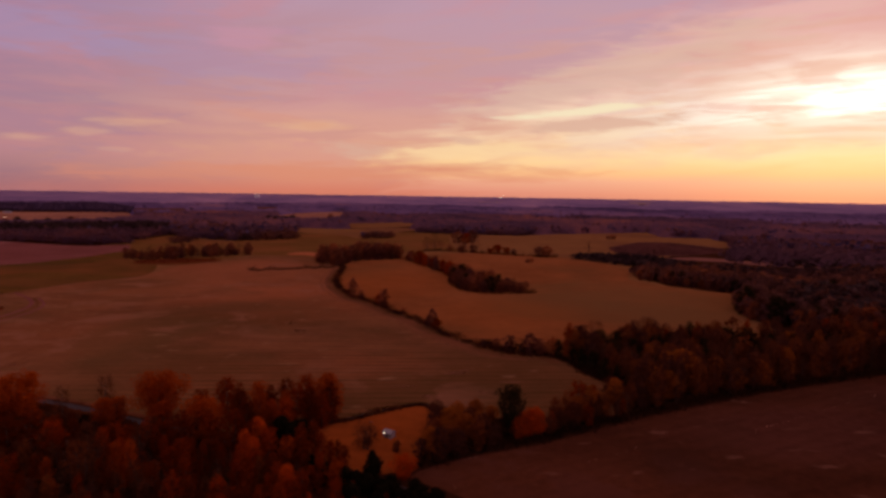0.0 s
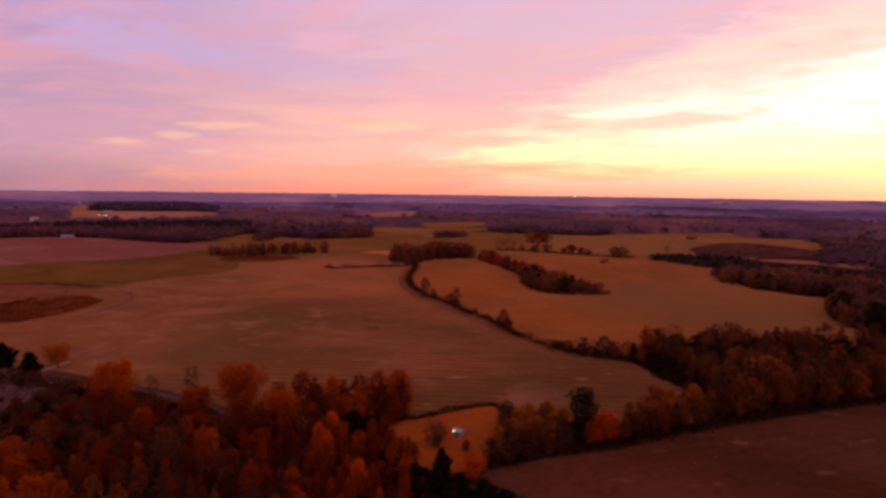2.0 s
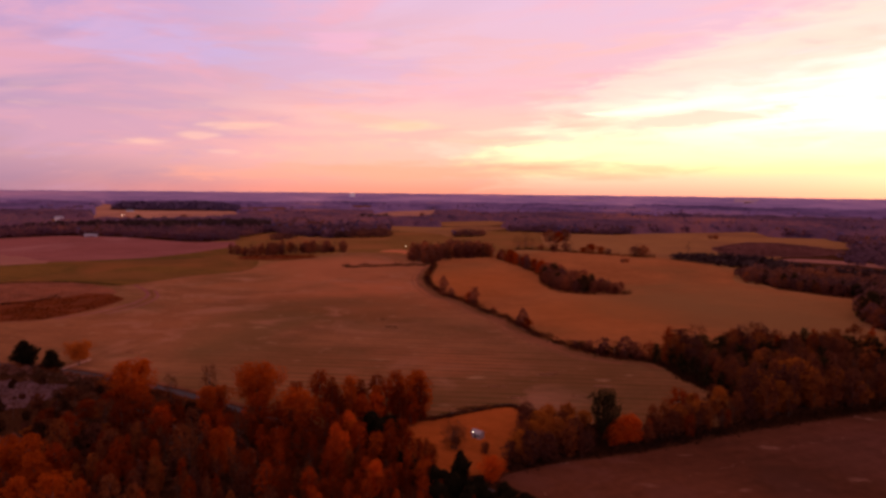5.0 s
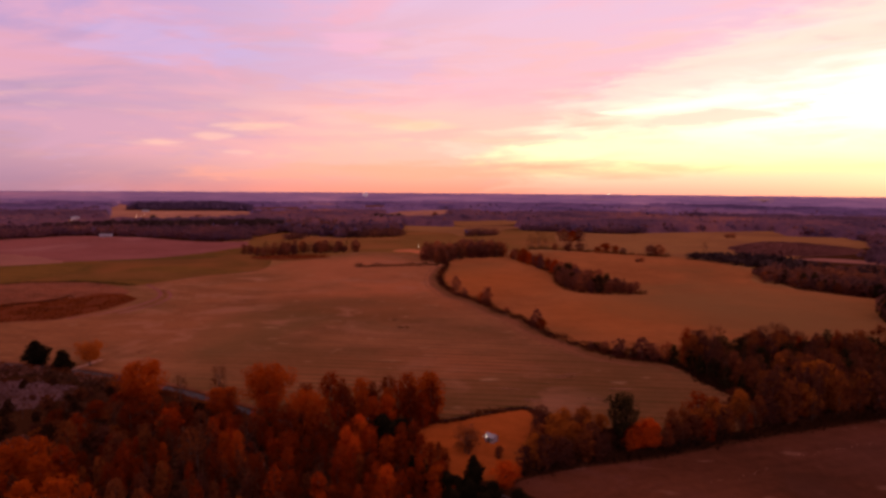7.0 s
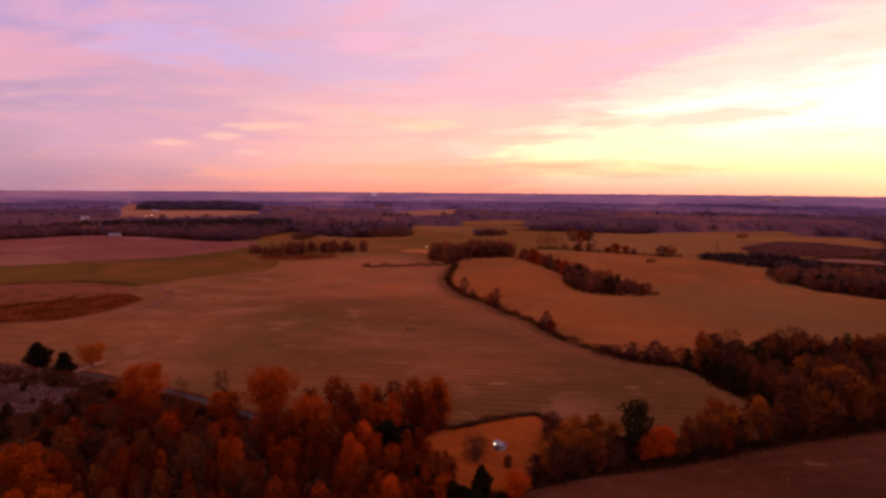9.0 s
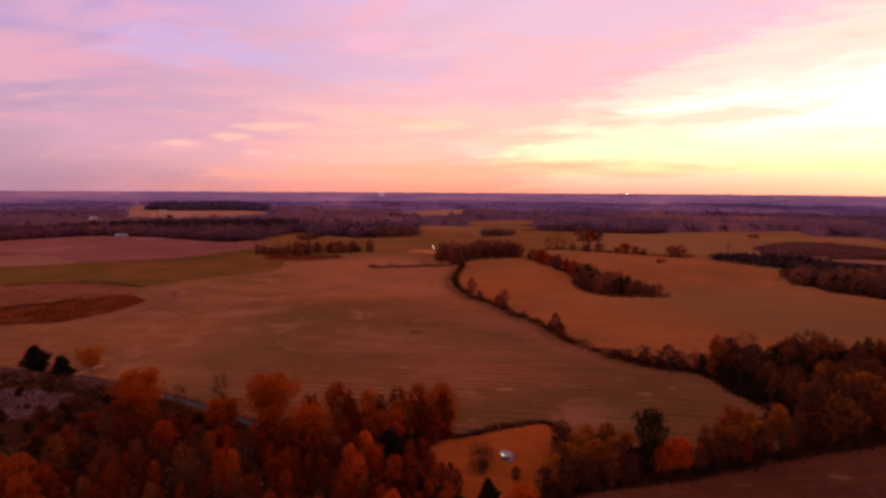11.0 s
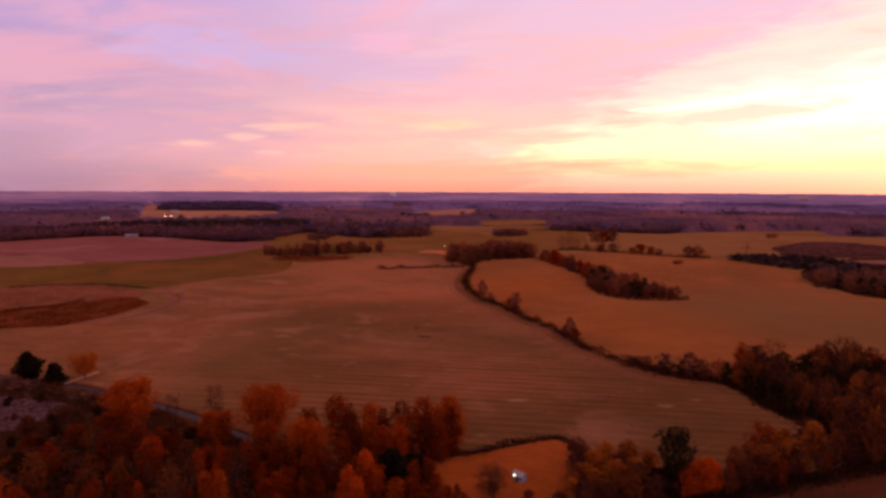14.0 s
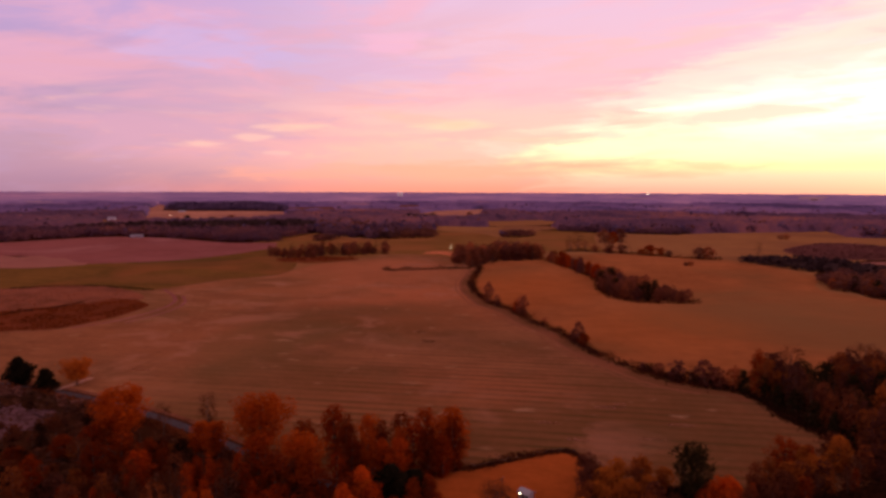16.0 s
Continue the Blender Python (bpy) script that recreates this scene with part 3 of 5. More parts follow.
MAIN = [(-420, 360), (-343, 411), (-313, 424), (-300, 463), (-300, 496), (-305, 514), (-336, 550), (-362, 576), (-338, 597), (-310, 655),
        (-272, 715), (-262, 800), (-200, 925), (-105, 905), (-66, 820)] + HEDGE[1:] + [(103, 343), (106, 321), (112, 309), (128, 290), (110, 262),
        (67, 248), (26, 250), (18, 272), (4, 269), (-15, 257), (-28, 249), (-60, 243), (-112, 268), (-139, 283), (-177, 299), (-222, 312), (-320, 328)]
GREEN = [(-760, 640), (-615, 700), (-560, 745), (-465, 805), (-425, 880), (-395, 985), (-310, 850), (-270, 715), (-310, 657), (-338, 599), (-362, 578), (-430, 600), (-490, 565), (-600, 500)]
ROSE = [(-1050, 860), (-900, 1000), (-860, 1080), (-800, 1160), (-675, 1145), (-520, 1070), (-435, 1085), (-395, 985), (-425, 880), (-465, 805), (-560, 745), (-615, 700), (-760, 640)]
CRESCENT = [(-420, 365), (-343, 411), (-313, 424), (-300, 463), (-300, 496), (-305, 514), (-328, 531), (-351, 533), (-359, 510), (-381, 483), (-400, 471), (-480, 430)]
SCRUB = [(-600, 500), (-490, 565), (-430, 600), (-362, 576), (-325, 537), (-351, 533), (-359, 510), (-381, 483), (-400, 471), (-480, 430)]
MEADOW = [(-435, 1085), (-480, 1220), (-450, 1325), (-370, 1230), (-290, 1185), (-210, 1425), (-105, 1390), (-55, 1285), (30, 1490), (150, 1435), (150, 1080), (55, 1010),
          (-45, 945), (-65, 820), (-105, 905), (-200, 930), (-262, 800), (-345, 870)]
PASTURE = [(-50, 865)] + [(x + 1.5, y + 1.5) for x, y in HEDGE] + [(150, 334), (192, 345), (267, 380), (283, 433), (275, 467), (290, 500), (351, 570), (320, 612), (275, 685), (315, 795), (275, 905), (245, 950), (160, 1000), (35, 950)]
FAR_PASTURE = [(115, 1075), (150, 1435), (285, 1400), (365, 1470), (680, 1595), (640, 1415), (740, 1385), (685, 1175), (560, 1090), (375, 975), (280, 915), (250, 955), (160, 995)]
MAUVE = [(385, 1010), (400, 1105), (510, 1240), (580, 1230), (615, 1095), (535, 1000), (415, 965)]
PALE = [(425, 925), (480, 945), (530, 912), (575, 850), (640, 810), (600, 790), (525, 838), (500, 872), (470, 895)]
TAN_WEST = [(-1120, 1745), (-1000, 1640), (-895, 1735), (-790, 1860), (-810, 2130), (-930, 2330), (-1025, 2485), (-1365, 2390), (-1495, 2405), (-1425, 2215)]
TAN_HILL = [(-1340, 2120), (-1637, 2547), (-1790, 2850), (-1840, 2950), (-1690, 2810), (-1498, 2438), (-1390, 2215)]
TAN_YARD = [(-1250, 1575), (-1240, 1720), (-1150, 1765), (-1060, 1700), (-1005, 1585), (-1060, 1520)]
TAN_MID = [(-440, 2075), (-395, 2640), (-195, 2865), (-180, 2315), (-200, 2090), (-305, 1950)]
TAN_STRIP = [(-1140, 2825), (-935, 2950), (-800, 2600), (-980, 2495)]
TAN_FAR = [(-680, 3235), (-565, 3260), (-520, 2920), (-600, 2900)]
TAN_LOW = [(-240, 1635), (-125, 1610), (15, 1685), (85, 1605), (15, 1505), (-70, 1450), (-215, 1460)]
TILLED = [(8, 203), (28, 216), (61, 228), (100, 248), (143, 267), (198, 288), (300, 320), (420, 340), (420, -60), (90, -60), (70, 110), (30, 178), (16, 193)]
LAWN = [(-30, 248), (-15, 256), (4, 268), (14, 273), (21, 265), (20, 246), (15, 228), (11, 213), (-2, 204), (-18, 208), (-28, 221), (-31, 237)]
CLEARING = [(-330, 292), (-264, 292), (-229, 288), (-214, 289), (-196, 280), (-192, 265), (-199, 257), (-216, 250), (-300, 240)]
STRIPS = [[(410, 4225), (745, 4470), (915, 4050), (945, 4185), (610, 4095)], [(1715, 4540), (1935, 4450), (1665, 3795), (1600, 4195)],
          [(495, 3585), (750, 3670), (740, 3470), (495, 3390)], [(1515, 3975), (1745, 4015), (1680, 3825), (1455, 3785)],
          [(-1075, 3970), (-830, 3960), (-570, 4020), (-545, 3870), (-985, 3760)], [(-2605, 2890), (-2450, 3050), (-2320, 2910), (-2420, 2720)]]
SCRUBLAND = [(-130, 1885), (35, 1985), (100, 1870), (30, 1715), (-100, 1660)]
OPEN = [*STRIPS, SCRUBLAND, MAIN, GREEN, ROSE, CRESCENT, SCRUB, MEADOW, PASTURE, FAR_PASTURE, MAUVE, PALE, TAN_WEST, TAN_HILL, TAN_YARD, TAN_MID, TAN_STRIP, TAN_FAR, TAN_LOW, TILLED, LAWN, CLEARING]

make_ground()
field("field_margin", [(-480, 1230), (-450, 1340), (-210, 1440), (30, 1500), (300, 1420), (650, 1560), (740, 1385), (680, 1170), (560, 1080), (330, 820), (300, 700), (285, 440), (150, 350), (100, 340),
                       (-100, 330), (-300, 420), (-420, 600), (-470, 900)], "far_pasture", 0.05, "rough dry grass margins between fields")
field("field_stubble", MAIN, "stubble", 0.10, "wide reddish-brown cut field with faint straw windrows")
field("field_green_crop", GREEN, "winter_wheat", 0.14, "band of dull green young crop beside the stubble")
field("field_rose", ROSE, "rose_field", 0.12, "pale pinkish-brown bare field before a wood")
field("field_scrub", SCRUB, "scrub", 0.16, "mottled tan broom-grass patch beside the crop")
field("field_crescent", CRESCENT, "weeds", 0.20, "crescent of tall dark rust-red weeds")
field("field_meadow", MEADOW, "meadow", 0.16, "dull green meadow between copses")
field("field_pasture", PASTURE, "pasture", 0.14, "rolling orange-brown dry pasture inside a hedgerow")
field("field_far_pasture", FAR_PASTURE, "far_pasture", 0.18, "yellowish-green far pasture before woods")
field("field_brush", MAUVE, "mauve", 0.30, "patch of mauve-brown bare brush in pasture")
field("field_pale", PALE, "pale_field", 0.2, "narrow pale straw field between pines")
field("field_tan_west", TAN_WEST, "tan", 0.5, "bright tan harvested field beyond a dark wood")
field("field_tan_hill", TAN_HILL, "tan", 0.6, "small tan field on a far rise")
field("field_tan_yard", TAN_YARD, "far_pasture", 0.4, "tan grass yard round a white farmhouse")
field("field_tan_mid", TAN_MID, "tan", 1.0, "bright tan far field between dark woods")
field("field_tan_strip", TAN_STRIP, "mauve", 1.2, "thin brownish far field strip")
field("field_tan_far", TAN_FAR, "mauve", 1.5, "small brownish clearing in far woods")
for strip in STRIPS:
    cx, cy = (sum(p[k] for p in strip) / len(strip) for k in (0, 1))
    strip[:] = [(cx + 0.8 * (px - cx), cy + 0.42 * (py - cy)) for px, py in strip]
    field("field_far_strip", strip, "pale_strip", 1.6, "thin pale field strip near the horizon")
field("field_scrubland", SCRUBLAND, "far_pasture", 0.6, "brownish scrubland among far woods")
field("field_pale_corner", [(-700, 660), (-615, 702), (-545, 745), (-650, 815), (-720, 790)], "pale_field", 0.2, "paler corner of the pinkish field", wobble=14.0)
field("field_low", TAN_LOW, "far_pasture", 0.3, "dull yellowish field strip before far woods")
field("field_tilled", TILLED, "tilled", 0.08, "dark reddish tilled field with faint pale streaks")
field("lawn", LAWN, "lawn", 0.13, "dry orange grass yard around a small shed")
field("field_clearing", CLEARING, "clearing", 0.10, "greyish bare clearing beside the road", wobble=5.0)
field("field_clay_bank", [(-155, 950), (-140, 985), (-110, 975), (-100, 935), (-108, 918), (-125, 938)], "bank", 0.3, "bright bare red clay bank by the meadow")
field("field_orange_strip", [(-335, 845), (-310, 880), (-240, 880), (-230, 850), (-270, 815), (-315, 815)], "weeds", 0.22, "strip of rust-orange weeds below the copse")
ribbon("road", ROAD, 3.7, "asphalt", 0.16, "narrow grey country road between wood and field", "road")
ribbon("road_shoulder", [(x + 2.2, y + 4.6) for x, y in ROAD[:9]], 2.0, "scrub", 0.12, "pale grass verge along the road", "verge")
def beside(line, gap):
    """The line moved sideways by gap metres to its right."""
    out = []
    for i, (x, y) in enumerate(line):
        a, b = line[max(i - 1, 0)], line[min(i + 1, len(line) - 1)]
        d = Vector((b[0] - a[0], b[1] - a[1])).normalized()
        out.append((x + d.y * gap, y - d.x * gap))
    return out


EDGE = HEDGE[1:] + [(103, 343), (106, 321), (113, 306), (124, 288)]
ribbon("headland_grass", beside(EDGE[:-3], 6.5), 8.0, "grassy", 0.115, "band of dull grass beside the hedgerow", "verge")
ribbon("headland_track", beside(EDGE[:-5], 11.5), 2.2, "headland", 0.13, "pale worn headland track beside the hedgerow", "track")
ribbon("headland_rut", beside(EDGE[:-6], 16.0), 1.2, "headland", 0.12, "faint pale wheel rut beside the hedgerow", "track")
RUT = [(-338, 588), (-312, 560), (-295, 535), (-287, 510), (-286, 482), (-292, 452), (-306, 428)]
ribbon("field_rut", RUT, 2.6, "rose_field", 0.22, "curved pale wheel rut round the weeds", "track")
ribbon("field_rut", [(x + 11, y - 3) for x, y in RUT[1:-1]], 1.8, "rose_field", 0.22, "fainter pale wheel rut round the weeds", "track")
ribbon("field_rut", [(x + 5.5, y - 1.5) for x, y in RUT[1:-1]], 2.2, "grassy", 0.21, "dull grassy strip between wheel ruts", "track")
ribbon("drive", [(-219, 309), (-217.5, 315), (-216.5, 321), (-215.5, 329)], 3.0, "gravel", 0.16, "short pale gravel field drive", "drive")

# ---- trees ----


def leaf_quads(centres, sizes, rng, flat=0.0, thin=1.0):
    """Corners of loose leaf clumps, each turned at random."""
    n = len(centres)
    a = rng.normal(size=(n, 3))
    a[:, 2] *= 1.0 - flat
    a /= np.linalg.norm(a, axis=1, keepdims=True)
    b = rng.normal(size=(n, 3))
    b -= (b * a).sum(1, keepdims=True) * a
    b /= np.linalg.norm(b, axis=1, keepdims=True)
    s = np.asarray(sizes).reshape(n, 1)
    u, v = a * s * 0.5, b * s * 0.5 * rng.uniform(0.55, 1.0, (n, 1)) * thin
    skew = rng.uniform(0.5, 1.0, (n, 4, 1))
    return np.stack([centres - u, centres - v, centres + u, centres + v], 1) * 1.0 + (skew - 0.75) * np.stack([-u, -v, u, v], 1)


def tube(bm, points, radii, sides=6):
    """A tapered limb through the points."""
    rings = []
    for i, (p, r) in enumerate(zip(points, radii)):
        d = (Vector(points[min(i + 1, len(points) - 1)]) - Vector(points[max(i - 1, 0)])).normalized()
        side = d.orthogonal().normalized()
        other = d.cross(side)
        rings.append([bm.verts.new(Vector(p) + (side * math.cos(2 * math.pi * k / sides) + other * math.sin(2 * math.pi * k / sides)) * r)
                      for k in range(sides)])
    for low, high in zip(rings, rings[1:]):
        for k in range(sides):
            bm.faces.new((low[k], low[(k + 1) % sides], high[(k + 1) % sides], high[k]))
    bm.faces.new(rings[-1])


SHAPES = {
    # share of the full width by height within the crown
    "oval": lambda t: math.sin(math.pi * (0.10 + 0.84 * t) ** 0.85) ** 0.7,
    "flame": lambda t: min(1.0, (t + 0.14) / 0.42) ** 0.6 * (1 - max(0.0, (t - 0.42) / 0.61) ** 2.0) ** 0.55,
    "round": lambda t: math.sqrt(max(0.05, 1 - (2 * t - 0.95) ** 2)),
    "dome": lambda t: (0.45 + 0.55 * t / 0.45 if t < 0.45 else math.sqrt(max(0.12, 1 - ((t - 0.45) / 0.62) ** 2))),
    "vase": lambda t: 0.35 + 0.65 * math.sin(math.pi * min(1, 0.12 + 0.62 * t)) if t < 0.9 else 0.75,
    "cone": lambda t: 0.12 + 0.88 * (1 - t) ** 0.8,
}


GROWN = {}      # height and width of each made tree


def make_tree(name, seed, tall, wide, bare, shape, leaf, bark, clumps, leaves, leaf_size, limbs, clump_size, label, gaps=0.0):
    """One tree with its foot at the origin: an empty with trunk, limbs and a crown of loose leaf clumps."""
    rng = np.random.default_rng(seed)
    root = new(name)
    root.empty_display_size = 0.5
    tagged(root, label, "tree")
    GROWN[root.name] = (tall, wide)
    foot, top = bare * tall, tall * 0.93
    lean = rng.uniform(-0.02, 0.02, 2) * tall
    bm = bmesh.new()
    girth = 0.016 * tall + 0.05
    line = [(lean[0] * k * k, lean[1] * k * k, top * k - 0.3 * (k == 0)) for k in (0, 0.12, 0.35, 0.65, 1.0)]
    tube(bm, line, [girth * 1.35, girth, girth * 0.8, girth * 0.45, 0.03], 7)
    part("trunk", bm, MAT[bark], root)
    for k in range(limbs):
        t = 0.05 + 0.75 * (k + rng.uniform(0.1, 0.9)) / limbs
        z0 = foot + (tall - foot) * t * 0.8
        a = 2.4 * k + rng.uniform(-0.5, 0.5)
        reach = wide * 0.5 * SHAPES[shape](min(0.95, t + 0.1)) * 0.9
        rise = (tall - z0) * rng.uniform(0.3, 0.6)
        bm = bmesh.new()
        c, s = math.cos(a), math.sin(a)
        tube(bm, [(0, 0, z0), (c * reach * 0.45, s * reach * 0.45, z0 + rise * 0.4), (c * reach, s * reach, z0 + rise)],
             [girth * 0.42, girth * 0.26, 0.03], 5)
        part("limb", bm, MAT[bark], root)
    total = clumps * leaves
    lobes = rng.uniform(0, 2 * math.pi, 4)

    def spread(t, a):
        """The crown's own uneven reach at a height and bearing."""
        return wide * 0.5 * SHAPES[shape](t) * (1 + 0.20 * math.sin(2 * a + lobes[0] + 4 * t) + 0.17 * math.sin(5 * a + lobes[1] - 9 * t)
                                                + 0.14 * math.sin(13 * t + lobes[2] + a))

    hubs = []
    while len(hubs) < clumps:
        t = rng.uniform(0.0, 1.0)
        if gaps and rng.uniform() < gaps and (int(t * 7) % 2):
            continue
        a = rng.uniform(0, 2 * math.pi)
        r = spread(t, a) * math.sqrt(rng.uniform(0.25, 0.95))
        hubs.append((r * math.cos(a) + lean[0] * t, r * math.sin(a) + lean[1] * t, foot + (tall - foot) * (t * 0.96)))
    hubs = np.repeat(np.array(hubs), max(1, leaves * 3 // 5), axis=0)
    ball = rng.normal(size=hubs.shape)
    ball *= rng.uniform(0.1, 1.0, (len(hubs), 1)) ** 0.5 / np.linalg.norm(ball, axis=1, keepdims=True)
    cloud = hubs + ball * clump_size * 0.62 * np.array((1, 1, 1.35))
    fill = []
    for _ in range(total - len(cloud)):
        t, a = rng.uniform(0.0, 0.98), rng.uniform(0, 2 * math.pi)
        r = spread(t, a) * math.sqrt(rng.uniform(0.2, 1.0))
        fill.append((r * math.cos(a) + lean[0] * t, r * math.sin(a) + lean[1] * t, foot + (tall - foot) * t))
    cloud = np.concatenate([cloud, np.array(fill)])
    sizes = rng.uniform(0.6, 1.25, len(cloud)) * leaf_size
    if leaf != "twig":      # oversized inner leaf cards, added to block light and darken the crown
        heart = []
        for _ in range(total // 14):
            t, a = rng.uniform(0.02, 0.85), rng.uniform(0, 2 * math.pi)
            r = spread(t, a) * 0.62 * math.sqrt(rng.uniform(0.0, 1.0))
            heart.append((r * math.cos(a) + lean[0] * t, r * math.sin(a) + lean[1] * t, foot + (tall - foot) * t))
        cloud = np.concatenate([cloud, np.array(heart)])
        sizes = np.concatenate([sizes, np.full(len(heart), leaf_size * 2.6)])
    cloud[:, 2] = np.maximum(cloud[:, 2], 0.25)
    part("crown", quads("crown", leaf_quads(cloud, sizes, rng, 0.0, 0.16 if leaf == "twig" else 1.0)), MAT[leaf], root)
    return root


class Grove:
    """Copies of a few made trees, each turned and sized on its own."""

    def __init__(self, *made):
        self.made, self.used, self.waiting = list(made), set(), []

    def plant(self, which, x, y, size, turn, group, wide=1.0):
        ob = self.made[which % len(self.made)]
        m = pose(x, y, float(land(x, y)), 0, 0, turn) @ Matrix.Diagonal((size * wide, size * wide, size, 1))
        if ob.name in self.used:
            ob = copy_thing(ob, m)
        else:
            self.used.add(ob.name)
            self.waiting.append((ob, m))
        tagged(ob, group=group)
        return ob

    def stand(self, which, x, y, tall, wide, group):
        """Plant one of a given height and width in metres."""
        own_tall, own_wide = GROWN[self.made[which % len(self.made)].name]
        return self.plant(which, x, y, tall / own_tall, 47 * which + 13 * x, group, wide * own_tall / (own_wide * tall))

    def settle(self):
        """The made ones take their own places once all copies are drawn from them."""
        for ob, m in self.waiting:
            ob.matrix_basis = m
        for ob in self.made:
            if ob.name not in self.used:        # never planted
                for piece in list(ob.children):
                    bpy.data.objects.remove(piece)
                bpy.data.objects.remove(ob)


def inside(x, y, outline):
    hit = False
    for (ax, ay), (bx, by) in zip(outline, outline[1:] + outline[:1]):
        if (ay > y) != (by > y) and x < (bx - ax) * (y - ay) / (by - ay) + ax:
            hit = not hit
    return hit


def inside_many(xs, ys, outline):
    hit = np.zeros(len(xs), bool)
    for (ax, ay), (bx, by) in zip(outline, outline[1:] + outline[:1]):
        if ay != by:
            hit ^= ((ay > ys) != (by > ys)) & (xs < (bx - ax) * (ys - ay) / (by - ay) + ax)
    return hit


def scatter(outline, gap, seed):
    """Uneven places about gap metres apart within an outline."""
    rng = random.Random(seed)
    xs, ys = [p[0] for p in outline], [p[1] for p in outline]
    out, y, odd = [], min(ys), 0
    while y < max(ys):
        x = min(xs) + gap * 0.5 * odd
        while x < max(xs):
            px, py = x + rng.uniform(-0.38, 0.38) * gap, y + rng.uniform(-0.38, 0.38) * gap
            if inside(px, py, outline):
                out.append((px, py))
            x += gap
        y += gap * 0.87
        odd = 1 - odd
    return out


def off_line(x, y, line):
    best = 1e9
    for (ax, ay), (bx, by) in zip(line, line[1:]):
        dx, dy = bx - ax, by - ay
        t = min(1, max(0, ((x - ax) * dx + (y - ay) * dy) / (dx * dx + dy * dy)))
        best = min(best, math.hypot(x - ax - t * dx, y - ay - t * dy))
    return best


RUST = "tall autumn tree with a narrow rust-red crown"
rust = Grove(*[make_tree("autumn_tree", 10 + k, 20, w, 0.06, shape, "rust_leaf", "bark", 48, 26, 0.64, 2, 1.5, RUST)
               for k, (w, shape) in enumerate(((6.8, "flame"), (7.6, "oval"), (8.6, "flame"), (6.2, "flame")))])
ember = Grove(*[make_tree("ember_tree", 25 + k, 17, w, 0.06, "flame", "ember_leaf", "bark", 64, 36, 0.52, 4, 1.5,
                          "autumn tree with a glowing orange-red crown") for k, w in enumerate((6.4, 8.0))])
broad = Grove(*[make_tree("spreading_autumn_tree", 20 + k, 20, 17, 0.16, "dome", "ember_leaf", "bark", 190, 36, 0.58, 7, 2.2,
                          "spreading autumn tree with a broad rust-orange crown") for k in range(2)])
fan = Grove(make_tree("fan_tree", 28, 13, 12, 0.26, "vase", "tan_leaf", "bark", 110, 34, 0.55, 9, 1.6,
                      "half-bare fan-shaped tree with thin tan leaves"))
orange = Grove(*[make_tree("orange_tree", 30 + k, 14, 8, 0.10, shape, "orange_leaf", "bark", 80, 34, 0.5, 5, 1.6,
                           "bright orange autumn tree in full leaf") for k, shape in enumerate(("flame", "dome"))])
brown = Grove(*[make_tree("half_bare_tree", 40 + k, 20, w, 0.08, shape, "brown_leaf", "bark", 48, 15, 1.08, 2, 2.2,
                          "half-bare brown tree with thin autumn leaves", 0.15)
                for k, (w, shape) in enumerate(((11.0, "oval"), (13.5, "round"), (10.0, "round")))])
bare = Grove(*[make_tree("bare_tree", 50 + k, 18, 8, 0.2, "vase", "twig", "bark", 50, 14, 1.6, 6, 2.4,
                         "nearly bare grey-brown tree with fine twigs") for k in range(2)])
pine = Grove(*[make_tree("pine_tree", 60 + k, 22, 13.0, 0.24, "dome", "pine_leaf", "pine_bark", 84, 40, 0.66, 9, 1.8,
                         "dark green pine with a bare lower trunk", 0.2) for k in range(2)])
cedar = Grove(*[make_tree("cedar_tree", 70 + k, 11, 6.4, 0.04, shape, "cedar_leaf", "bark", 84, 18, 0.95, 3, 1.5,
                          "dense dark evergreen cedar down to the ground") for k, shape in enumerate(("oval", "cone"))])
bush = Grove(*[make_tree("bush", 80 + k, 4, 4.5, 0.0, "round", leaf, "bark", 24, 16, 0.6, 1, 1.2,
                         "low tangled brown bush at the wood's edge") for k, leaf in enumerate(("dark_brush", "brown_leaf", "twig"))])
for grove in (bush,):
    for ob in grove.made:
        tagged(ob, category="bush")

rng = random.Random(5)
# front wood, on the near side of the road: the trees that stand out, then smaller ones between them
# each: place, height, width
BLAZING = [(-40.6, 241.6, 15, 7.4), (-46.3, 242.6, 14, 6.6), (-46.7, 219.3, 15, 8.0), (-48.6, 208.1, 15, 6.4), (-30.7, 186.1, 12, 6.8), (-45.2, 203.7, 14, 6.6), (-43.0, 214.5, 12, 6.0)]
FLAMES = [(-17.2, 194.2, 9, 7.0), (-142.4, 185.7, 17, 10.5), (-147.8, 180.4, 16, 10.0), (-152.0, 189.0, 15, 9.0), (-134.0, 176.0, 15, 9.0),
          (-117.3, 160.9, 17, 12.0), (-127.1, 160.0, 16, 7.3), (-111.4, 163.7, 14, 5.3), (-85.7, 196.2, 17, 5.0), (-82.0, 196.9, 17, 5.1), (-115.1, 254.1, 12, 8.3)]
REDS = [(-62.1, 177.0, 15, 6.0), (-29.6, 206.3, 14, 9.2), (-22.1, 191.3, 8, 4.3), (-131.9, 182.7, 16, 6.9), (-135.1, 224.7, 15, 8.5), (-152.5, 219.2, 12, 7.2), (-114.1, 185.1, 14, 5.1), (-84.5, 186.1, 14, 5.1),
        (-70.9, 185.3, 15, 6.7), (-62.6, 190.2, 15, 5.5), (-81.7, 168.1, 14, 5.1), (-119.0, 223.2, 14, 8.1)]
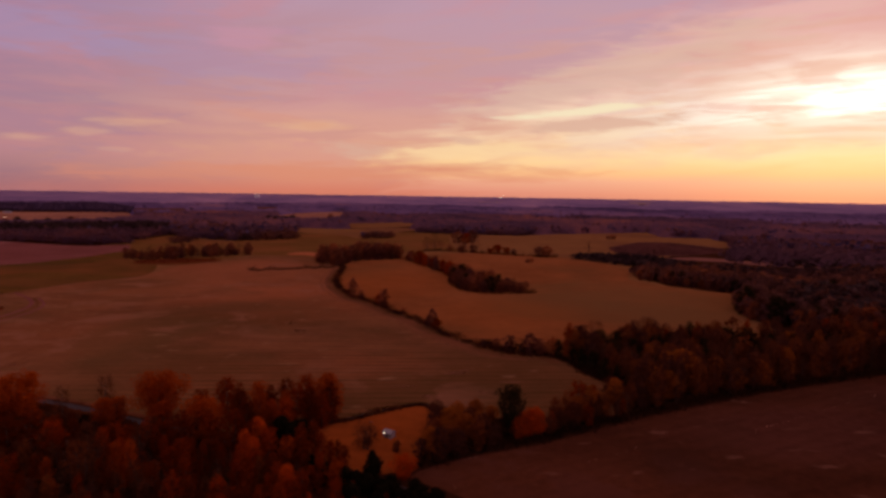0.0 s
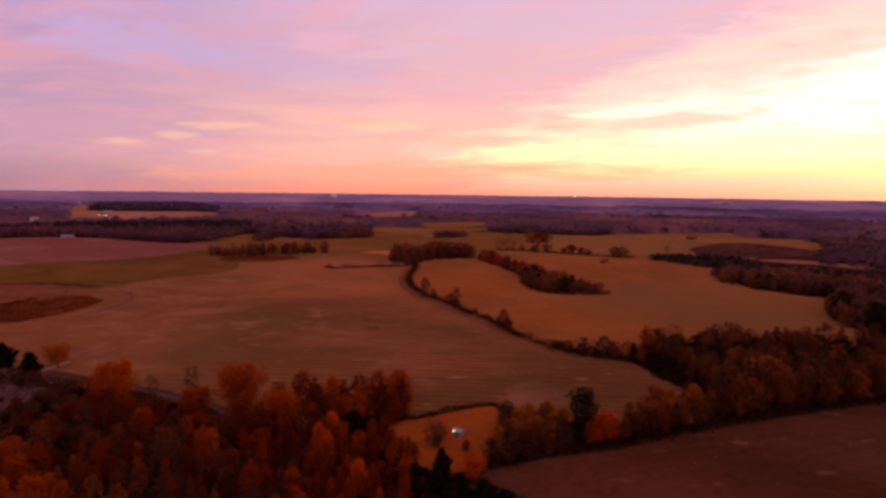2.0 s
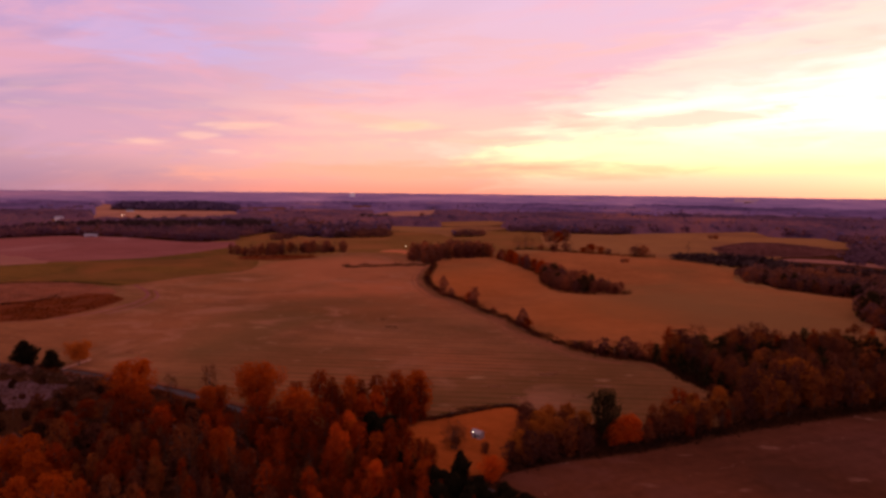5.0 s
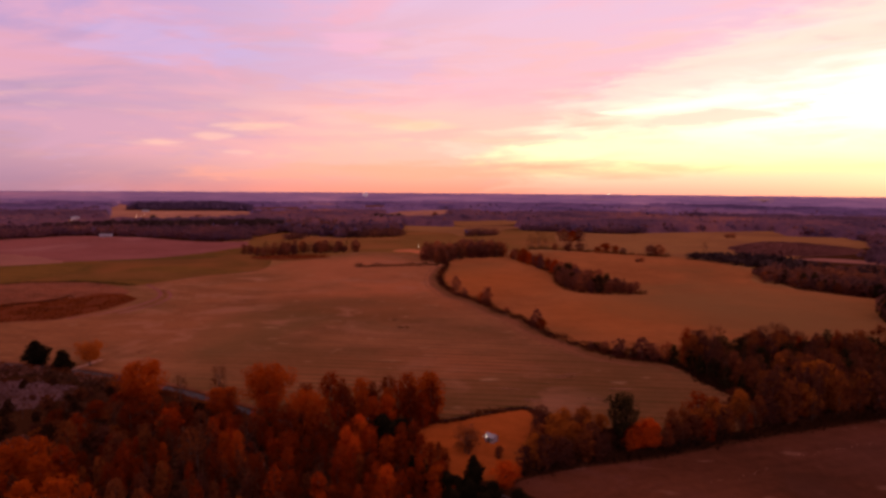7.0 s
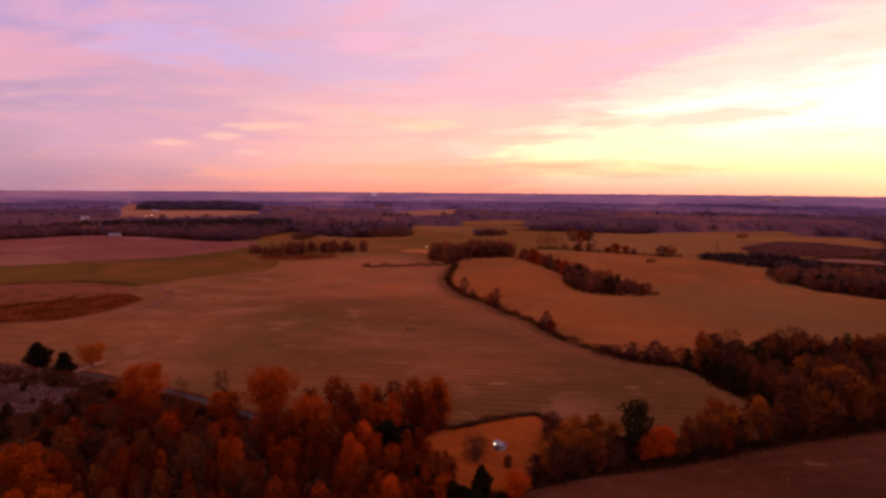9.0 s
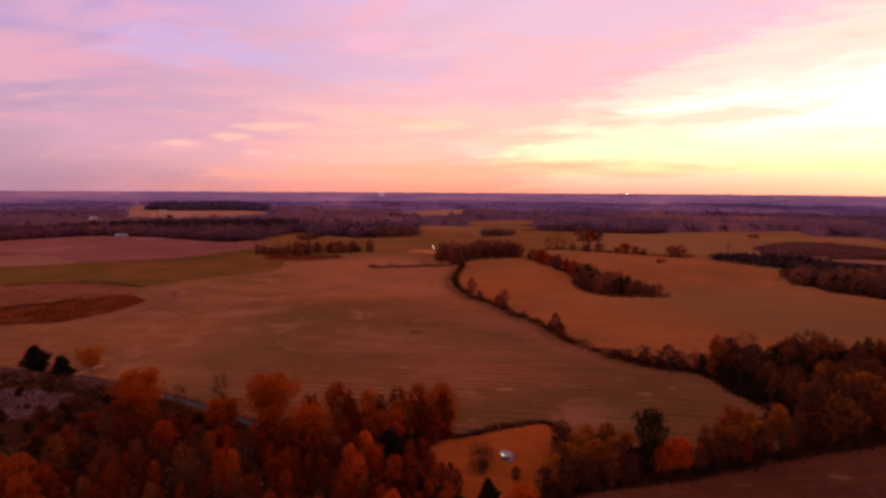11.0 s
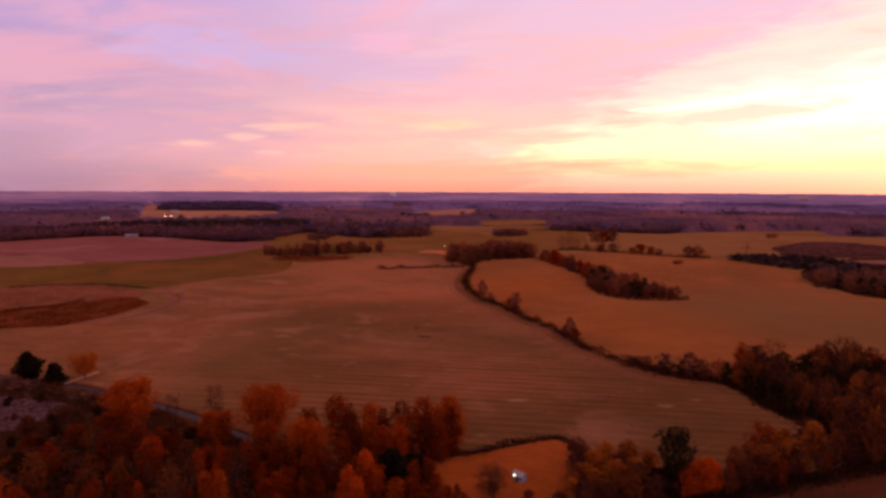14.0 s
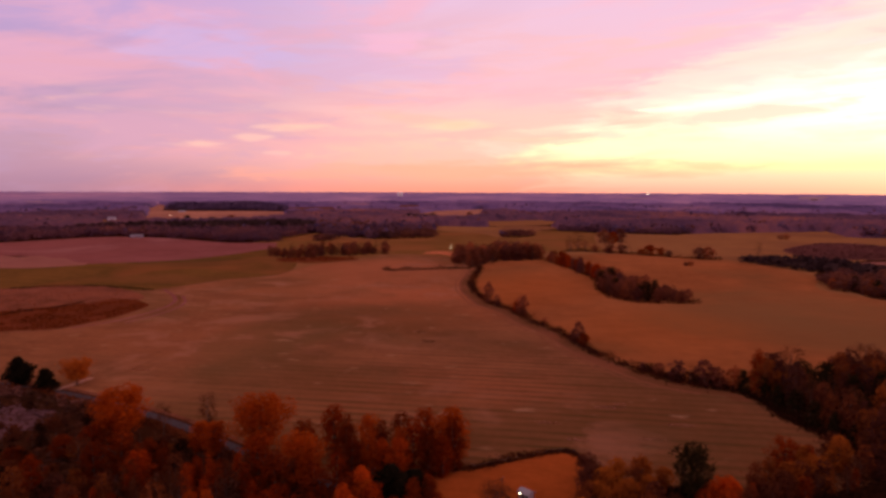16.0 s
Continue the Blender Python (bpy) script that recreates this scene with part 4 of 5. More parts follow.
DEEP_REDS = [(-130.9, 231.8, 16, 10.4), (-61.5, 205.4, 13, 4.6), (-55.7, 205.1, 12, 3.5), (-50.0, 178.9, 13, 5.2), (-83.4, 231.0, 18, 12.4), (-74.1, 222.6, 17, 10.0), (-55.9, 224.5, 17, 8.1),
             (-59.6, 215.6, 17, 8.6), (-54.8, 237.1, 17, 7.4)]
ROW = [(-66.9, 257.8, 19, 10.8), (-51.8, 248.4, 20, 9.7), (-42.3, 252.5, 20, 9.2), (-34.3, 257.3, 20, 8.9), (-24.5, 257.6, 20, 10.3), (-46.7, 245.6, 19, 7.7), (-37.3, 249.6, 19, 7.8),
       (-28.4, 251.0, 20, 8.7), (-74.6, 248.2, 17, 9.0), (-60.5, 252.0, 18, 8.2), (-50.0, 239.0, 18, 7.5), (-31.5, 246.5, 18, 7.5), (-24.0, 252.0, 18, 8.0), (-41.0, 246.5, 17, 7.0), (-58.5, 243.0, 18, 8.0), (-27.0, 247.0, 15, 7.0)]
LATE = [(-44.9, 210.9, 15, 8.5), (-33.7, 204.4, 14, 7.0), (-109.2, 251.7, 13, 9.0)]
SHORT = [(-160.3, 241.2, 9, 8.8), (-68.9, 204.4, 14, 8.6), (-146.2, 246.0, 10, 9.0), (-170.0, 232.0, 8, 7.5), (-158.0, 254.0, 8, 8.0), (-128.0, 243.0, 9, 8.0)]
DULL = [(-102.9, 164.4, 15, 8.0), (-147.7, 207.2, 14, 8.8), (-125.7, 201.3, 13, 7.0), (-120.4, 220.6, 12, 6.3), (-108.7, 226.6, 12, 8.2), (-85.3, 227.5, 13, 6.6), (-135.9, 208.9, 12, 7.6), (-100.4, 201.6, 15, 10.7)]
for group, grove, spots in (("trees of the front wood", ember, FLAMES), ("bright orange trees", orange, BLAZING), ("trees of the front wood", rust, REDS), ("trees of the front wood", rust, DEEP_REDS),
                            ("trees of the front wood", ember, LATE), ("trees of the front wood", rust, SHORT),
                            ("tall row between road and field", rust, ROW), ("trees of the front wood", brown, DULL)):
    for k, (x, y, tall, wide) in enumerate(spots):
        (ember if spots is ROW and k % 3 == 1 else grove).stand(0 if grove is orange else k, x, y, tall, wide, group)
STANDING = BLAZING + FLAMES + REDS + DEEP_REDS + LATE + SHORT + DULL
FRONT = [(-190, 146), (-200, 196), (-150, 205), (-150, 262), (-128, 260), (-108, 250), (-74, 232), (-40, 212), (-20, 198), (2, 184), (14, 160), (18, 146)]
for x, y in scatter(FRONT, 6.4, 3):
    u = rng.random()
    if off_line(x, y, ROAD) < 6 or min(math.hypot(x - a, y - b) / c for a, b, _, c in STANDING) < 0.62:
        continue
    if x < -80 and off_line(x, y, ROAD) < 12 + 0.26 * (-80 - x) or x < -132 and y > 200 and u < 0.6:
        bush.plant(rng.randrange(3), x, y, rng.uniform(0.8, 1.6), rng.uniform(0, 360), "bushes of the clearing")
        continue
    if x < -85 and y > 190 and u > 0.50:        # thinner and barer towards the clearing
        if u < 0.58:
            continue
        if u < 0.74:
            bare.plant(rng.randrange(2), x, y, rng.uniform(0.5, 0.8), rng.uniform(0, 360), "trees of the front wood")
            continue
    shady = -100 < x < -52 and y < 200      # thinly leaved patch, its dimness put in by browner, barer trees
    if shady and u < 0.16:
        continue
    g = (bare if u < 0.42 else brown if u < 0.80 else rust) if shady else rust if u < 0.66 else brown if u < 0.95 else ember
    tall = rng.uniform(8.0, 14.0) * (0.8 if x < -125 else 0.85 if -34 < x < -14 else 0.5 if x >= -14 else 1.0)
    g.stand(rng.randrange(4), x, y, tall, tall * rng.uniform(0.30, 0.46), "trees of the front wood")
# scrub left of the wood
for x, y in scatter([(-235, 196), (-230, 240), (-215, 250), (-192, 262), (-180, 280), (-152, 268), (-152, 206), (-200, 197)], 8.5, 8):
    bush.plant(rng.randrange(3), x, y, rng.uniform(0.7, 1.6), rng.uniform(0, 360), "bushes of the clearing")
for x, y in scatter(CLEARING, 13, 9):
    if rng.random() < 0.6:
        bush.plant(rng.randrange(3), x, y, rng.uniform(0.35, 0.8), rng.uniform(0, 360), "bushes of the clearing")
for k, (x, y, tall, wide) in enumerate([(-153.0, 262.5, 19, 22.0), (-94.8, 258.6, 21, 21.0), (-69.3, 230.9, 19, 15.5)]):
    broad.stand(k, x, y, tall, wide, "spreading roadside trees")
bare.stand(0, -120.1, 267.9, 17, 7.5, "bare roadside trees")
bare.stand(1, -137.1, 265.8, 13, 5.6, "bare roadside trees")
fan.stand(0, -213.9, 316.9, 13, 13.5, "tan roadside tree")
orange.stand(1, 55.2, 234.5, 11.5, 8.6, "bright orange trees")
orange.stand(0, 51.4, 232.8, 8.5, 6.0, "bright orange trees")
orange.stand(0, 58.8, 236.0, 11.5, 7.2, "bright orange trees")
orange.stand(0, 61.5, 238.5, 9.0, 5.5, "bright orange trees")
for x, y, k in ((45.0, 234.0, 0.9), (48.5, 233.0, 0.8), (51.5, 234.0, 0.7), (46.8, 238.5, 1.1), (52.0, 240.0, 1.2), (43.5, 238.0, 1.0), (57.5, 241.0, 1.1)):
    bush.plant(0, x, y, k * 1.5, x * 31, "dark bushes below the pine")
orange.stand(1, 5, 200.5, 8.4, 9.0, "bright orange trees")
cedar.stand(0, -240.7, 312.6, 13.5, 10.4, "dark cedars by the road")
cedar.stand(1, -222.5, 307.6, 10.5, 11.2, "dark cedars by the road")
cedar.plant(0, -5, 200, 0.92, 70, "dark evergreens by the yard", 0.85)
for x, y, s in [(-39, 226, 1.15), (-33, 229, 0.95), (-36, 222, 0.9), (-14, 194, 0.66), (-7, 190, 0.62), (1, 188, 0.66), (9, 186, 0.6), (-22, 197, 0.66), (-29, 203, 0.6), (15, 181, 0.55), (-2, 182, 0.6), (8, 177, 0.6), (-12, 184, 0.62)]:
    cedar.plant(0, x, y, s, x * 7, "dark evergreens by the yard", 1.5)
for k in range(16):
    t = k / 15
    cedar.plant(k, -34 + 52 * t - 3.6 + rng.uniform(-1, 1), 219 - 40 * t - 3.4 + rng.uniform(-1, 1), rng.uniform(0.42, 0.6), rng.uniform(0, 360), "dark evergreens by the yard", rng.uniform(1.5, 1.9))
pine.plant(0, 48.6, 236.0, 0.95, 0, "pines at the wood edge", 0.95)
bare.plant(1, -9.0, 226, 0.55, 0, "bare trees by the yard", 2.1)
bare.plant(0, -7.6, 225, 0.5, 70, "bare trees by the yard", 2.0)
for x, y, k in ((-27, 223, 0.6), (-24, 216, 0.55), (-20, 211, 0.5), (-15, 209, 0.45), (-29, 229, 0.5), (-18, 216, 0.4), (-31, 217, 0.7)):
    rust.plant(rng.randrange(4), x, y, k, rng.uniform(0, 360), "young trees at the yard's edge", 1.25)
for x, y, k in ((-34, 205, 0.72), (-28, 200, 0.62), (-22, 196, 0.6), (-41, 209, 0.8), (-47, 212, 0.85), (-16, 197, 0.5)):
    rust.plant(rng.randrange(4), x, y, k, rng.uniform(0, 360), "young trees at the yard's edge", 1.2)
brown.plant(0, 3, 222, 0.24, 0, "bare trees by the yard", 1.4)

# ---- woods, rows and hedges ----
def canopy(name, spots, sizes, talls, seed, material, label, cards, card, kind="stuff", category="wood"):
    """A far wood as one object: many ragged crowns and their stems."""
    r = np.random.default_rng(seed)
    spots, sizes, talls = np.array(spots, float), np.array(sizes, float), np.array(talls, float)
    n = len(spots)
    base = land(spots[:, 0], spots[:, 1])
    d = r.normal(size=(n, cards, 3))
    d /= np.linalg.norm(d, axis=2, keepdims=True)
    d *= r.uniform(0.35, 1.0, (n, cards, 1)) ** 0.5
    c = np.empty((n, cards, 3))
    taper = 1.0 - 0.5 * np.maximum(d[:, :, 2], 0.0)
    c[:, :, 0] = spots[:, None, 0] + d[:, :, 0] * sizes[:, None] * 0.5 * taper
    c[:, :, 1] = spots[:, None, 1] + d[:, :, 1] * sizes[:, None] * 0.5 * taper
    c[:, :, 2] = base[:, None] + talls[:, None] * (0.56 + 0.42 * d[:, :, 2])
    s = np.repeat(sizes * card, cards) * r.uniform(0.6, 1.3, n * cards)
    corners = leaf_quads(c.reshape(-1, 3), s, r)
    flat = np.repeat(np.clip(talls / sizes * 0.8, 0.12, 1.0), cards)[:, None]
    level = corners[:, :, 2].mean(1, keepdims=True)
    corners[:, :, 2] = level + (corners[:, :, 2] - level) * flat
    ob = part(name, quads(name, corners), MAT[material])
    return tagged(ob, label, category, kind=kind)


def wood(name, outline, gap, tall, seed, material, label, cards=26, card=0.42, open_to=None):
    spots = [p for p in scatter(outline, gap, seed) if not open_to or not any(inside(p[0] * k, p[1] * k, open_to) for k in (1.0, 1.05, 1.1, 1.16))]
    r = np.random.default_rng(seed)
    n = len(spots)
    return canopy(name, spots, gap * r.uniform(1.0, 1.75, n), tall * r.uniform(0.62, 1.18, n), seed, material, label, cards, card)


def hedgerow(name, line, width, tall, seed, label, material="hedge_leaf", per_metre=6, card=0.9):
    r = np.random.default_rng(seed)
    line = np.array(smooth_loop(line, False, 8))
    step = np.hypot(*np.diff(line, axis=0).T)
    total = step.sum()
    n = int(total * per_metre)
    at = np.sort(r.uniform(0, total, n))
    cum = np.concatenate([[0], np.cumsum(step)])
    x, y = np.interp(at, cum, line[:, 0]), np.interp(at, cum, line[:, 1])
    swell = 0.55 + 0.45 * np.sin(at * 0.23 + 2 * np.sin(at * 0.071)) + 0.15 * r.normal(size=n)
    c = np.stack([x + r.normal(size=n) * width * 0.35, y + r.normal(size=n) * width * 0.35,
                  np.clip(r.uniform(0.05, 1.0, n) * tall * np.clip(swell, 0.35, 1.6), 0.15, None) + land(x, y)], 1)
    ob = part(name, quads(name, leaf_quads(c, card * r.uniform(0.6, 1.3, n), r)), MAT[material])
    return tagged(ob, label, "hedge", kind="stuff")


hedgerow("hedgerow", HEDGE, 6.4, 4.4, 1, "long dark weedy hedgerow curving between fields", per_metre=24)
hedgerow("road_brush", [(-330, 314), (-251, 308), (-214, 301.2), (-174, 287.2), (-139, 271.2), (-114, 257), (-80, 239)], 4.0, 3.3, 11, "low rusty brush along the road", "road_weed", 20)
hedgerow("yard_hedge", FENCE, 3.2, 2.3, 2, "low dark weedy fence line round the yard", "hedge_leaf", 30, 0.75)
hedgerow("field_hedge", [(-168, 755), (-150, 757), (-115, 773), (-66, 787)], 5.0, 4.8, 3, "short dark hedge line across the stubble", "dark_brush", 26)
hedgerow("ditch_hedge", [(-470, 415), (-408, 440), (-390, 460), (-379, 477), (-368, 499), (-362, 512)], 5.0, 2.2, 4, "dark ditch line along the weed crescent", "dark_brush", 14)
hedgerow("crop_edge", [(-480, 568), (-457, 586), (-411, 596), (-372, 590), (-349, 582)], 7.0, 1.2, 9, "dark green weedy line at the crop's edge", "crop_weed", 14)
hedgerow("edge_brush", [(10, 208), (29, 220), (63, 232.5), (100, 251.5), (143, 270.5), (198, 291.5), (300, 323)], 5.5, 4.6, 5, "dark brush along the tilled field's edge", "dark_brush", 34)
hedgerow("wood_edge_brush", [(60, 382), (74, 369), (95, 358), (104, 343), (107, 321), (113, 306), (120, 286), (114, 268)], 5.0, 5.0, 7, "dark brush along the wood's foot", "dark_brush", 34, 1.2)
hedgerow("pasture_row_brush", [(22, 892), (50, 806), (70, 712), (66, 650), (78, 598), (98, 586), (132, 588), (142, 600)], 6.0, 4.0, 8, "dark brush under the pasture row", "hedge_leaf", 8, 1.2)
hedgerow("pasture_hedge", [(55, 1012), (95, 1022), (170, 978), (205, 952), (240, 937), (258, 940)], 5, 4.0, 6, "low dark hedge line across far pasture", per_metre=9, card=1.4)

mid = Grove(*[make_tree("hedgerow_tree", 90 + k, 15, w, 0.0, shape, leaf, "bark", 32, 12, 1.36, 1, 2.4,
                        "autumn tree standing in the hedgerow")
              for k, (w, shape, leaf) in enumerate(((9, "oval", "copse_leaf"), (11, "round", "copse_leaf"), (8, "oval", "twig"), (10, "round", "rust_leaf")))])
dark_mid = Grove(*[make_tree("wood_edge_pine", 95 + k, 18, 10, 0.04, "oval", "pine_leaf", "pine_bark", 46, 14, 1.2, 1, 2.4,
                             "dark green pine among bare trees") for k in range(2)])
for x, y, tall, wide, k in [(-33, 566, 17, 10, 1), (-25, 553, 9, 7, 0), (-5, 519, 15, 11, 0), (-9, 526, 10, 7, 3), (11, 483, 6, 5, 1), (31, 437, 13.5, 9, 1), (34, 431, 8, 7, 3), (28, 441, 7, 6, 0),
                            (60, 381, 5, 5, 0), (66, 374, 7, 7, 1), (73, 367, 10.5, 9, 0), (79, 364, 9, 8, 2), (85, 361, 13, 11, 1), (91, 359, 10, 9, 0), (97, 357, 11, 10, 1)]:
    mid.stand(k, x, y, tall, wide, "hedgerow trees")
# wood along the tilled field
gold = Grove(*[make_tree("golden_tree", 44 + k, 16, w, 0.1, "round", "gold_leaf", "bark", 64, 24, 0.8, 5, 2.0,
                          "tall autumn tree with a golden-brown crown", 0.1) for k, w in enumerate((11.0, 9.0))])
RIGHT = [(100, 355), (107, 334), (112, 312), (116, 292), (112, 268), (124, 263), (143, 272), (198, 293), (260, 312), (330, 330), (350, 380), (290, 372), (249, 366), (189, 362), (135, 356)]
WOOD_PINES = [(122.8, 347.0, 18, 15), (131.4, 345.5, 18, 12), (182.7, 358.6, 21, 7), (187.8, 357.2, 19, 6.5), (203.1, 353.9, 18, 16), (152.9, 337.5, 17, 14), (127.0, 335.0, 16, 11), (165.0, 346.0, 17, 10), (215.0, 350.0, 18, 12)]
for x, y in scatter(RIGHT, 7.6, 12):
    u = rng.random()
    if any(math.hypot(x - a, y - b + 3) < 0.5 * w for a, b, _, w in WOOD_PINES):
        continue
    deep = y - 0.42 * x
    if off_line(x, y, [(100, 355), (135, 356), (189, 362), (249, 366), (290, 372), (350, 380)]) < 15:
        (gold if u < 0.12 else rust if u < 0.3 else brown).plant(rng.randrange(4), x, y, rng.uniform(0.85, 1.15), rng.uniform(0, 360), "trees of the field-side wood", rng.uniform(0.7, 1.0))
    elif 235 < deep < 300 and x > 100 and u < 0.26:
        dark_mid.plant(rng.randrange(2), x, y, rng.uniform(0.72, 1.0), rng.uniform(0, 360), "trees of the field-side wood")
    else:
        (brown if u < 0.74 else bare).plant(rng.randrange(4), x, y, rng.uniform(0.68, 1.12), rng.uniform(0, 360), "trees of the field-side wood", rng.uniform(0.6, 0.95))
for x, y, k, w in [(124, 279, 1.15, 1.0), (133, 281, 1.0, 1.1), (143, 284, 1.1, 1.0), (139, 293, 1.2, 0.9), (103, 268, 0.85, 1.0), (90, 262, 0.75, 0.9), (165, 292, 1.0, 1.0),
                   (30, 231, 0.72, 1.0), (36, 236, 0.66, 0.9), (23, 228, 0.6, 1.1), (210, 306, 1.1, 1.0)]:
    gold.plant(rng.randrange(2), x, y, k, rng.uniform(0, 360), "golden trees of the field-side wood", w)
for k, (x, y, tall, wide) in enumerate(WOOD_PINES):
    dark_mid.stand(k, x, y, tall, wide, "dark pines of the field-side wood")
for k, (x, y, tall, wide) in enumerate([(112.0, 359.0, 18, 15), (126.3, 367.5, 19, 14), (164.2, 376.4, 20, 13), (147.7, 366.0, 18, 12), (103.0, 271.3, 13, 13), (117.8, 272.0, 14, 13)]):
    (bare if k in (1, 2) else brown).stand(k, x, y, tall, wide, "trees of the field-side wood")
for k, (x, y, tall, wide) in enumerate([(147.7, 294.7, 20, 19), (131.0, 275.0, 15, 12), (120.0, 270.0, 13, 11), (147.0, 284.5, 15, 12), (187.0, 292.0, 15, 12), (172.0, 288.0, 12, 9),
                                        (90.0, 254.0, 12, 10), (81.5, 250.5, 11, 9)]):
    gold.stand(k, x, y, tall, wide, "golden trees of the field-side wood")
rust.stand(2, 85.7, 266.5, 13, 12, "trees along the tilled field")
for x, y, k in [(98, 352, 0.8), (103, 341, 0.85), (105, 331, 0.8), (108, 320, 0.9), (111, 309, 0.85), (114, 299, 0.8), (118, 290, 0.8)]:
    dark_mid.plant(rng.randrange(2), x + 2, y, k * 0.8, rng.uniform(0, 360), "trees of the field-side wood", 1.0)
for k in range(48):
    t = k / 47
    x, y = 14 + 100 * t, 211 + 50 * t
    if 44 < x < 63 or x > 63 and k % 3 == 0:
        continue
    (brown if rng.random() < 0.7 else bare).plant(rng.randrange(3), x + rng.uniform(-3, 3), y + rng.uniform(-1, 5), rng.uniform(0.38, 0.66), rng.uniform(0, 360), "trees along the tilled field", rng.uniform(0.8, 1.15))
for x, y in scatter([(64, 234), (64, 246), (90, 262), (116, 268), (112, 258), (88, 246)], 6.5, 19):
    (brown if rng.random() < 0.6 else rust).plant(rng.randrange(3), x, y, rng.uniform(0.42, 0.68), rng.uniform(0, 360), "trees along the tilled field", rng.uniform(0.75, 1.1))
for x, y in [(24, 236), (28, 243), (33, 238), (27, 230), (36, 246), (22, 244), (42, 244), (19, 237), (18, 229), (16, 222), (20, 249), (15, 215), (23, 222), (21, 231)]:
    (gold if rng.random() < 0.45 else brown).stand(rng.randrange(3), x, y, rng.uniform(9.5, 12.5), rng.uniform(6.5, 9.5), "trees along the tilled field")
for x, y in scatter([(-98, 848), (-70, 800), (-58, 805), (-38, 872), (15, 890), (28, 915), (-5, 965), (-45, 955), (-50, 915), (-100, 925)], 10, 14):
    mid.plant(rng.randrange(3), x, y, rng.uniform(0.95, 1.4), rng.uniform(0, 360), "trees of the hilltop copse", 1.2)
for k in range(24):
    t = k / 23
    mid.plant((0, 3, 3, 1)[k % 4], 26 + 50 * t + rng.uniform(-5, 5), 888 - 175 * t, rng.uniform(0.6, 1.2), rng.uniform(0, 360), "trees of the pasture row", 1.1)
for x, y in scatter([(70, 700), (65, 645), (76, 597), (96, 588), (129, 590), (137, 603), (115, 632), (93, 680), (78, 725)], 7.5, 15):
    (dark_mid if rng.random() < 0.07 else mid).plant(rng.randrange(3), x, y, rng.uniform(0.7, 1.05) * (0.8 if x > 110 else 1), rng.uniform(0, 360), "trees of the pasture copse", 1.1)
for x, y in scatter([(-365, 880), (-330, 852), (-300, 872), (-235, 910), (-205, 935), (-215, 960), (-285, 945), (-325, 930)], 11, 16):
    mid.plant(rng.randrange(3), x, y, rng.uniform(0.55, 1.2), rng.uniform(0, 360), "trees of the meadow copse", 1.2)
for x, y, s, w in [(62, 1022, 1.5, 1.7), (74, 1030, 1.9, 1.5), (84, 1018, 1.2, 1.6), (98, 1012, 0.7, 1.6), (118, 1004, 1.1, 1.8), (135, 1000, 0.9, 1.6), (142, 992, 1.2, 1.3),
                   (160, 985, 0.6, 1.8), (172, 982, 1.0, 2.0), (186, 975, 0.8, 1.5), (196, 968, 0.6, 1.8), (232, 948, 1.0, 1.9), (243, 944, 1.1, 1.8), (130, 1190, 1.5, 1.7),
                   (146, 1195, 1.3, 1.8), (160, 1200, 1.6, 1.5)]:
    mid.plant(rng.randrange(4), x, y, s, rng.uniform(0, 360), "trees of the far hedge", w)
edge_tree = Grove(*[make_tree("wood_edge_tree", 190 + k, 15, w, 0.0, shape, leaf, "bark", 32, 12, 1.36, 1, 2.4, "autumn tree at the edge of a far wood")
                    for k, (w, shape, leaf) in enumerate(((9, "oval", "copse_leaf"), (11, "round", "brown_leaf"), (8, "oval", "twig"), (10, "round", "copse_leaf")))])


def wood_front(line, spacing, rows, group, tall):
    """Single trees that stand out along the near edge of a far wood."""
    for (ax, ay), (bx, by) in zip(line, line[1:]):
        n = int(math.hypot(bx - ax, by - ay) / spacing)
        for k in range(n):
            for row in range(rows):
                t = (k + rng.random()) / n
                x, y = ax + (bx - ax) * t + row * 6 + rng.uniform(0, 4), ay + (by - ay) * t + row * 6 + rng.uniform(0, 4)
                u = rng.random()
                g = dark_mid if u < (0.15 if row == 0 else 0.45) else edge_tree
                g.plant(rng.randrange(4), x, y, tall * rng.uniform(0.65, 1.1), rng.uniform(0, 360), group, rng.uniform(0.9, 1.25))


wood_front([(282, 690), (305, 655), (331, 602), (388, 586), (470, 582), (560, 612)], 7.5, 2, "trees of the east wood", 0.85)
wood_front([(292, 500), (285, 460), (290, 437), (322, 412), (420, 402), (520, 432)], 7.5, 2, "trees of the corner wood", 1.25)
for k, (x, y, tall, wide) in enumerate([(-995, 1705, 13, 20), (-968, 1712, 17, 26), (-900, 1728, 14, 24), (-846, 1740, 18, 34), (-806, 1750, 13, 22), (-768, 1762, 16, 30), (-735, 1790, 18, 34)]):
    (dark_mid if k % 3 else edge_tree).stand(k, x, y, tall, wide, "trees before the tan field")
for x, y, tall, wide in [(193, 857, 5.0, 8.0), (199, 860, 6.0, 9.0), (478, 1330, 8.0, 13.0), (490, 1333, 9.0, 15.0), (-200, 2130, 18.0, 24.0)]:
    mid.stand(1, x, y, tall, wide, "lone pasture trees")
mid.plant(2, 335, 1025, 1.1, 0, "lone pasture trees", 1.3)
for grove in (rust, ember, fan, gold, broad, orange, brown, bare, pine, cedar, bush, mid, dark_mid, edge_tree):
    grove.settle()

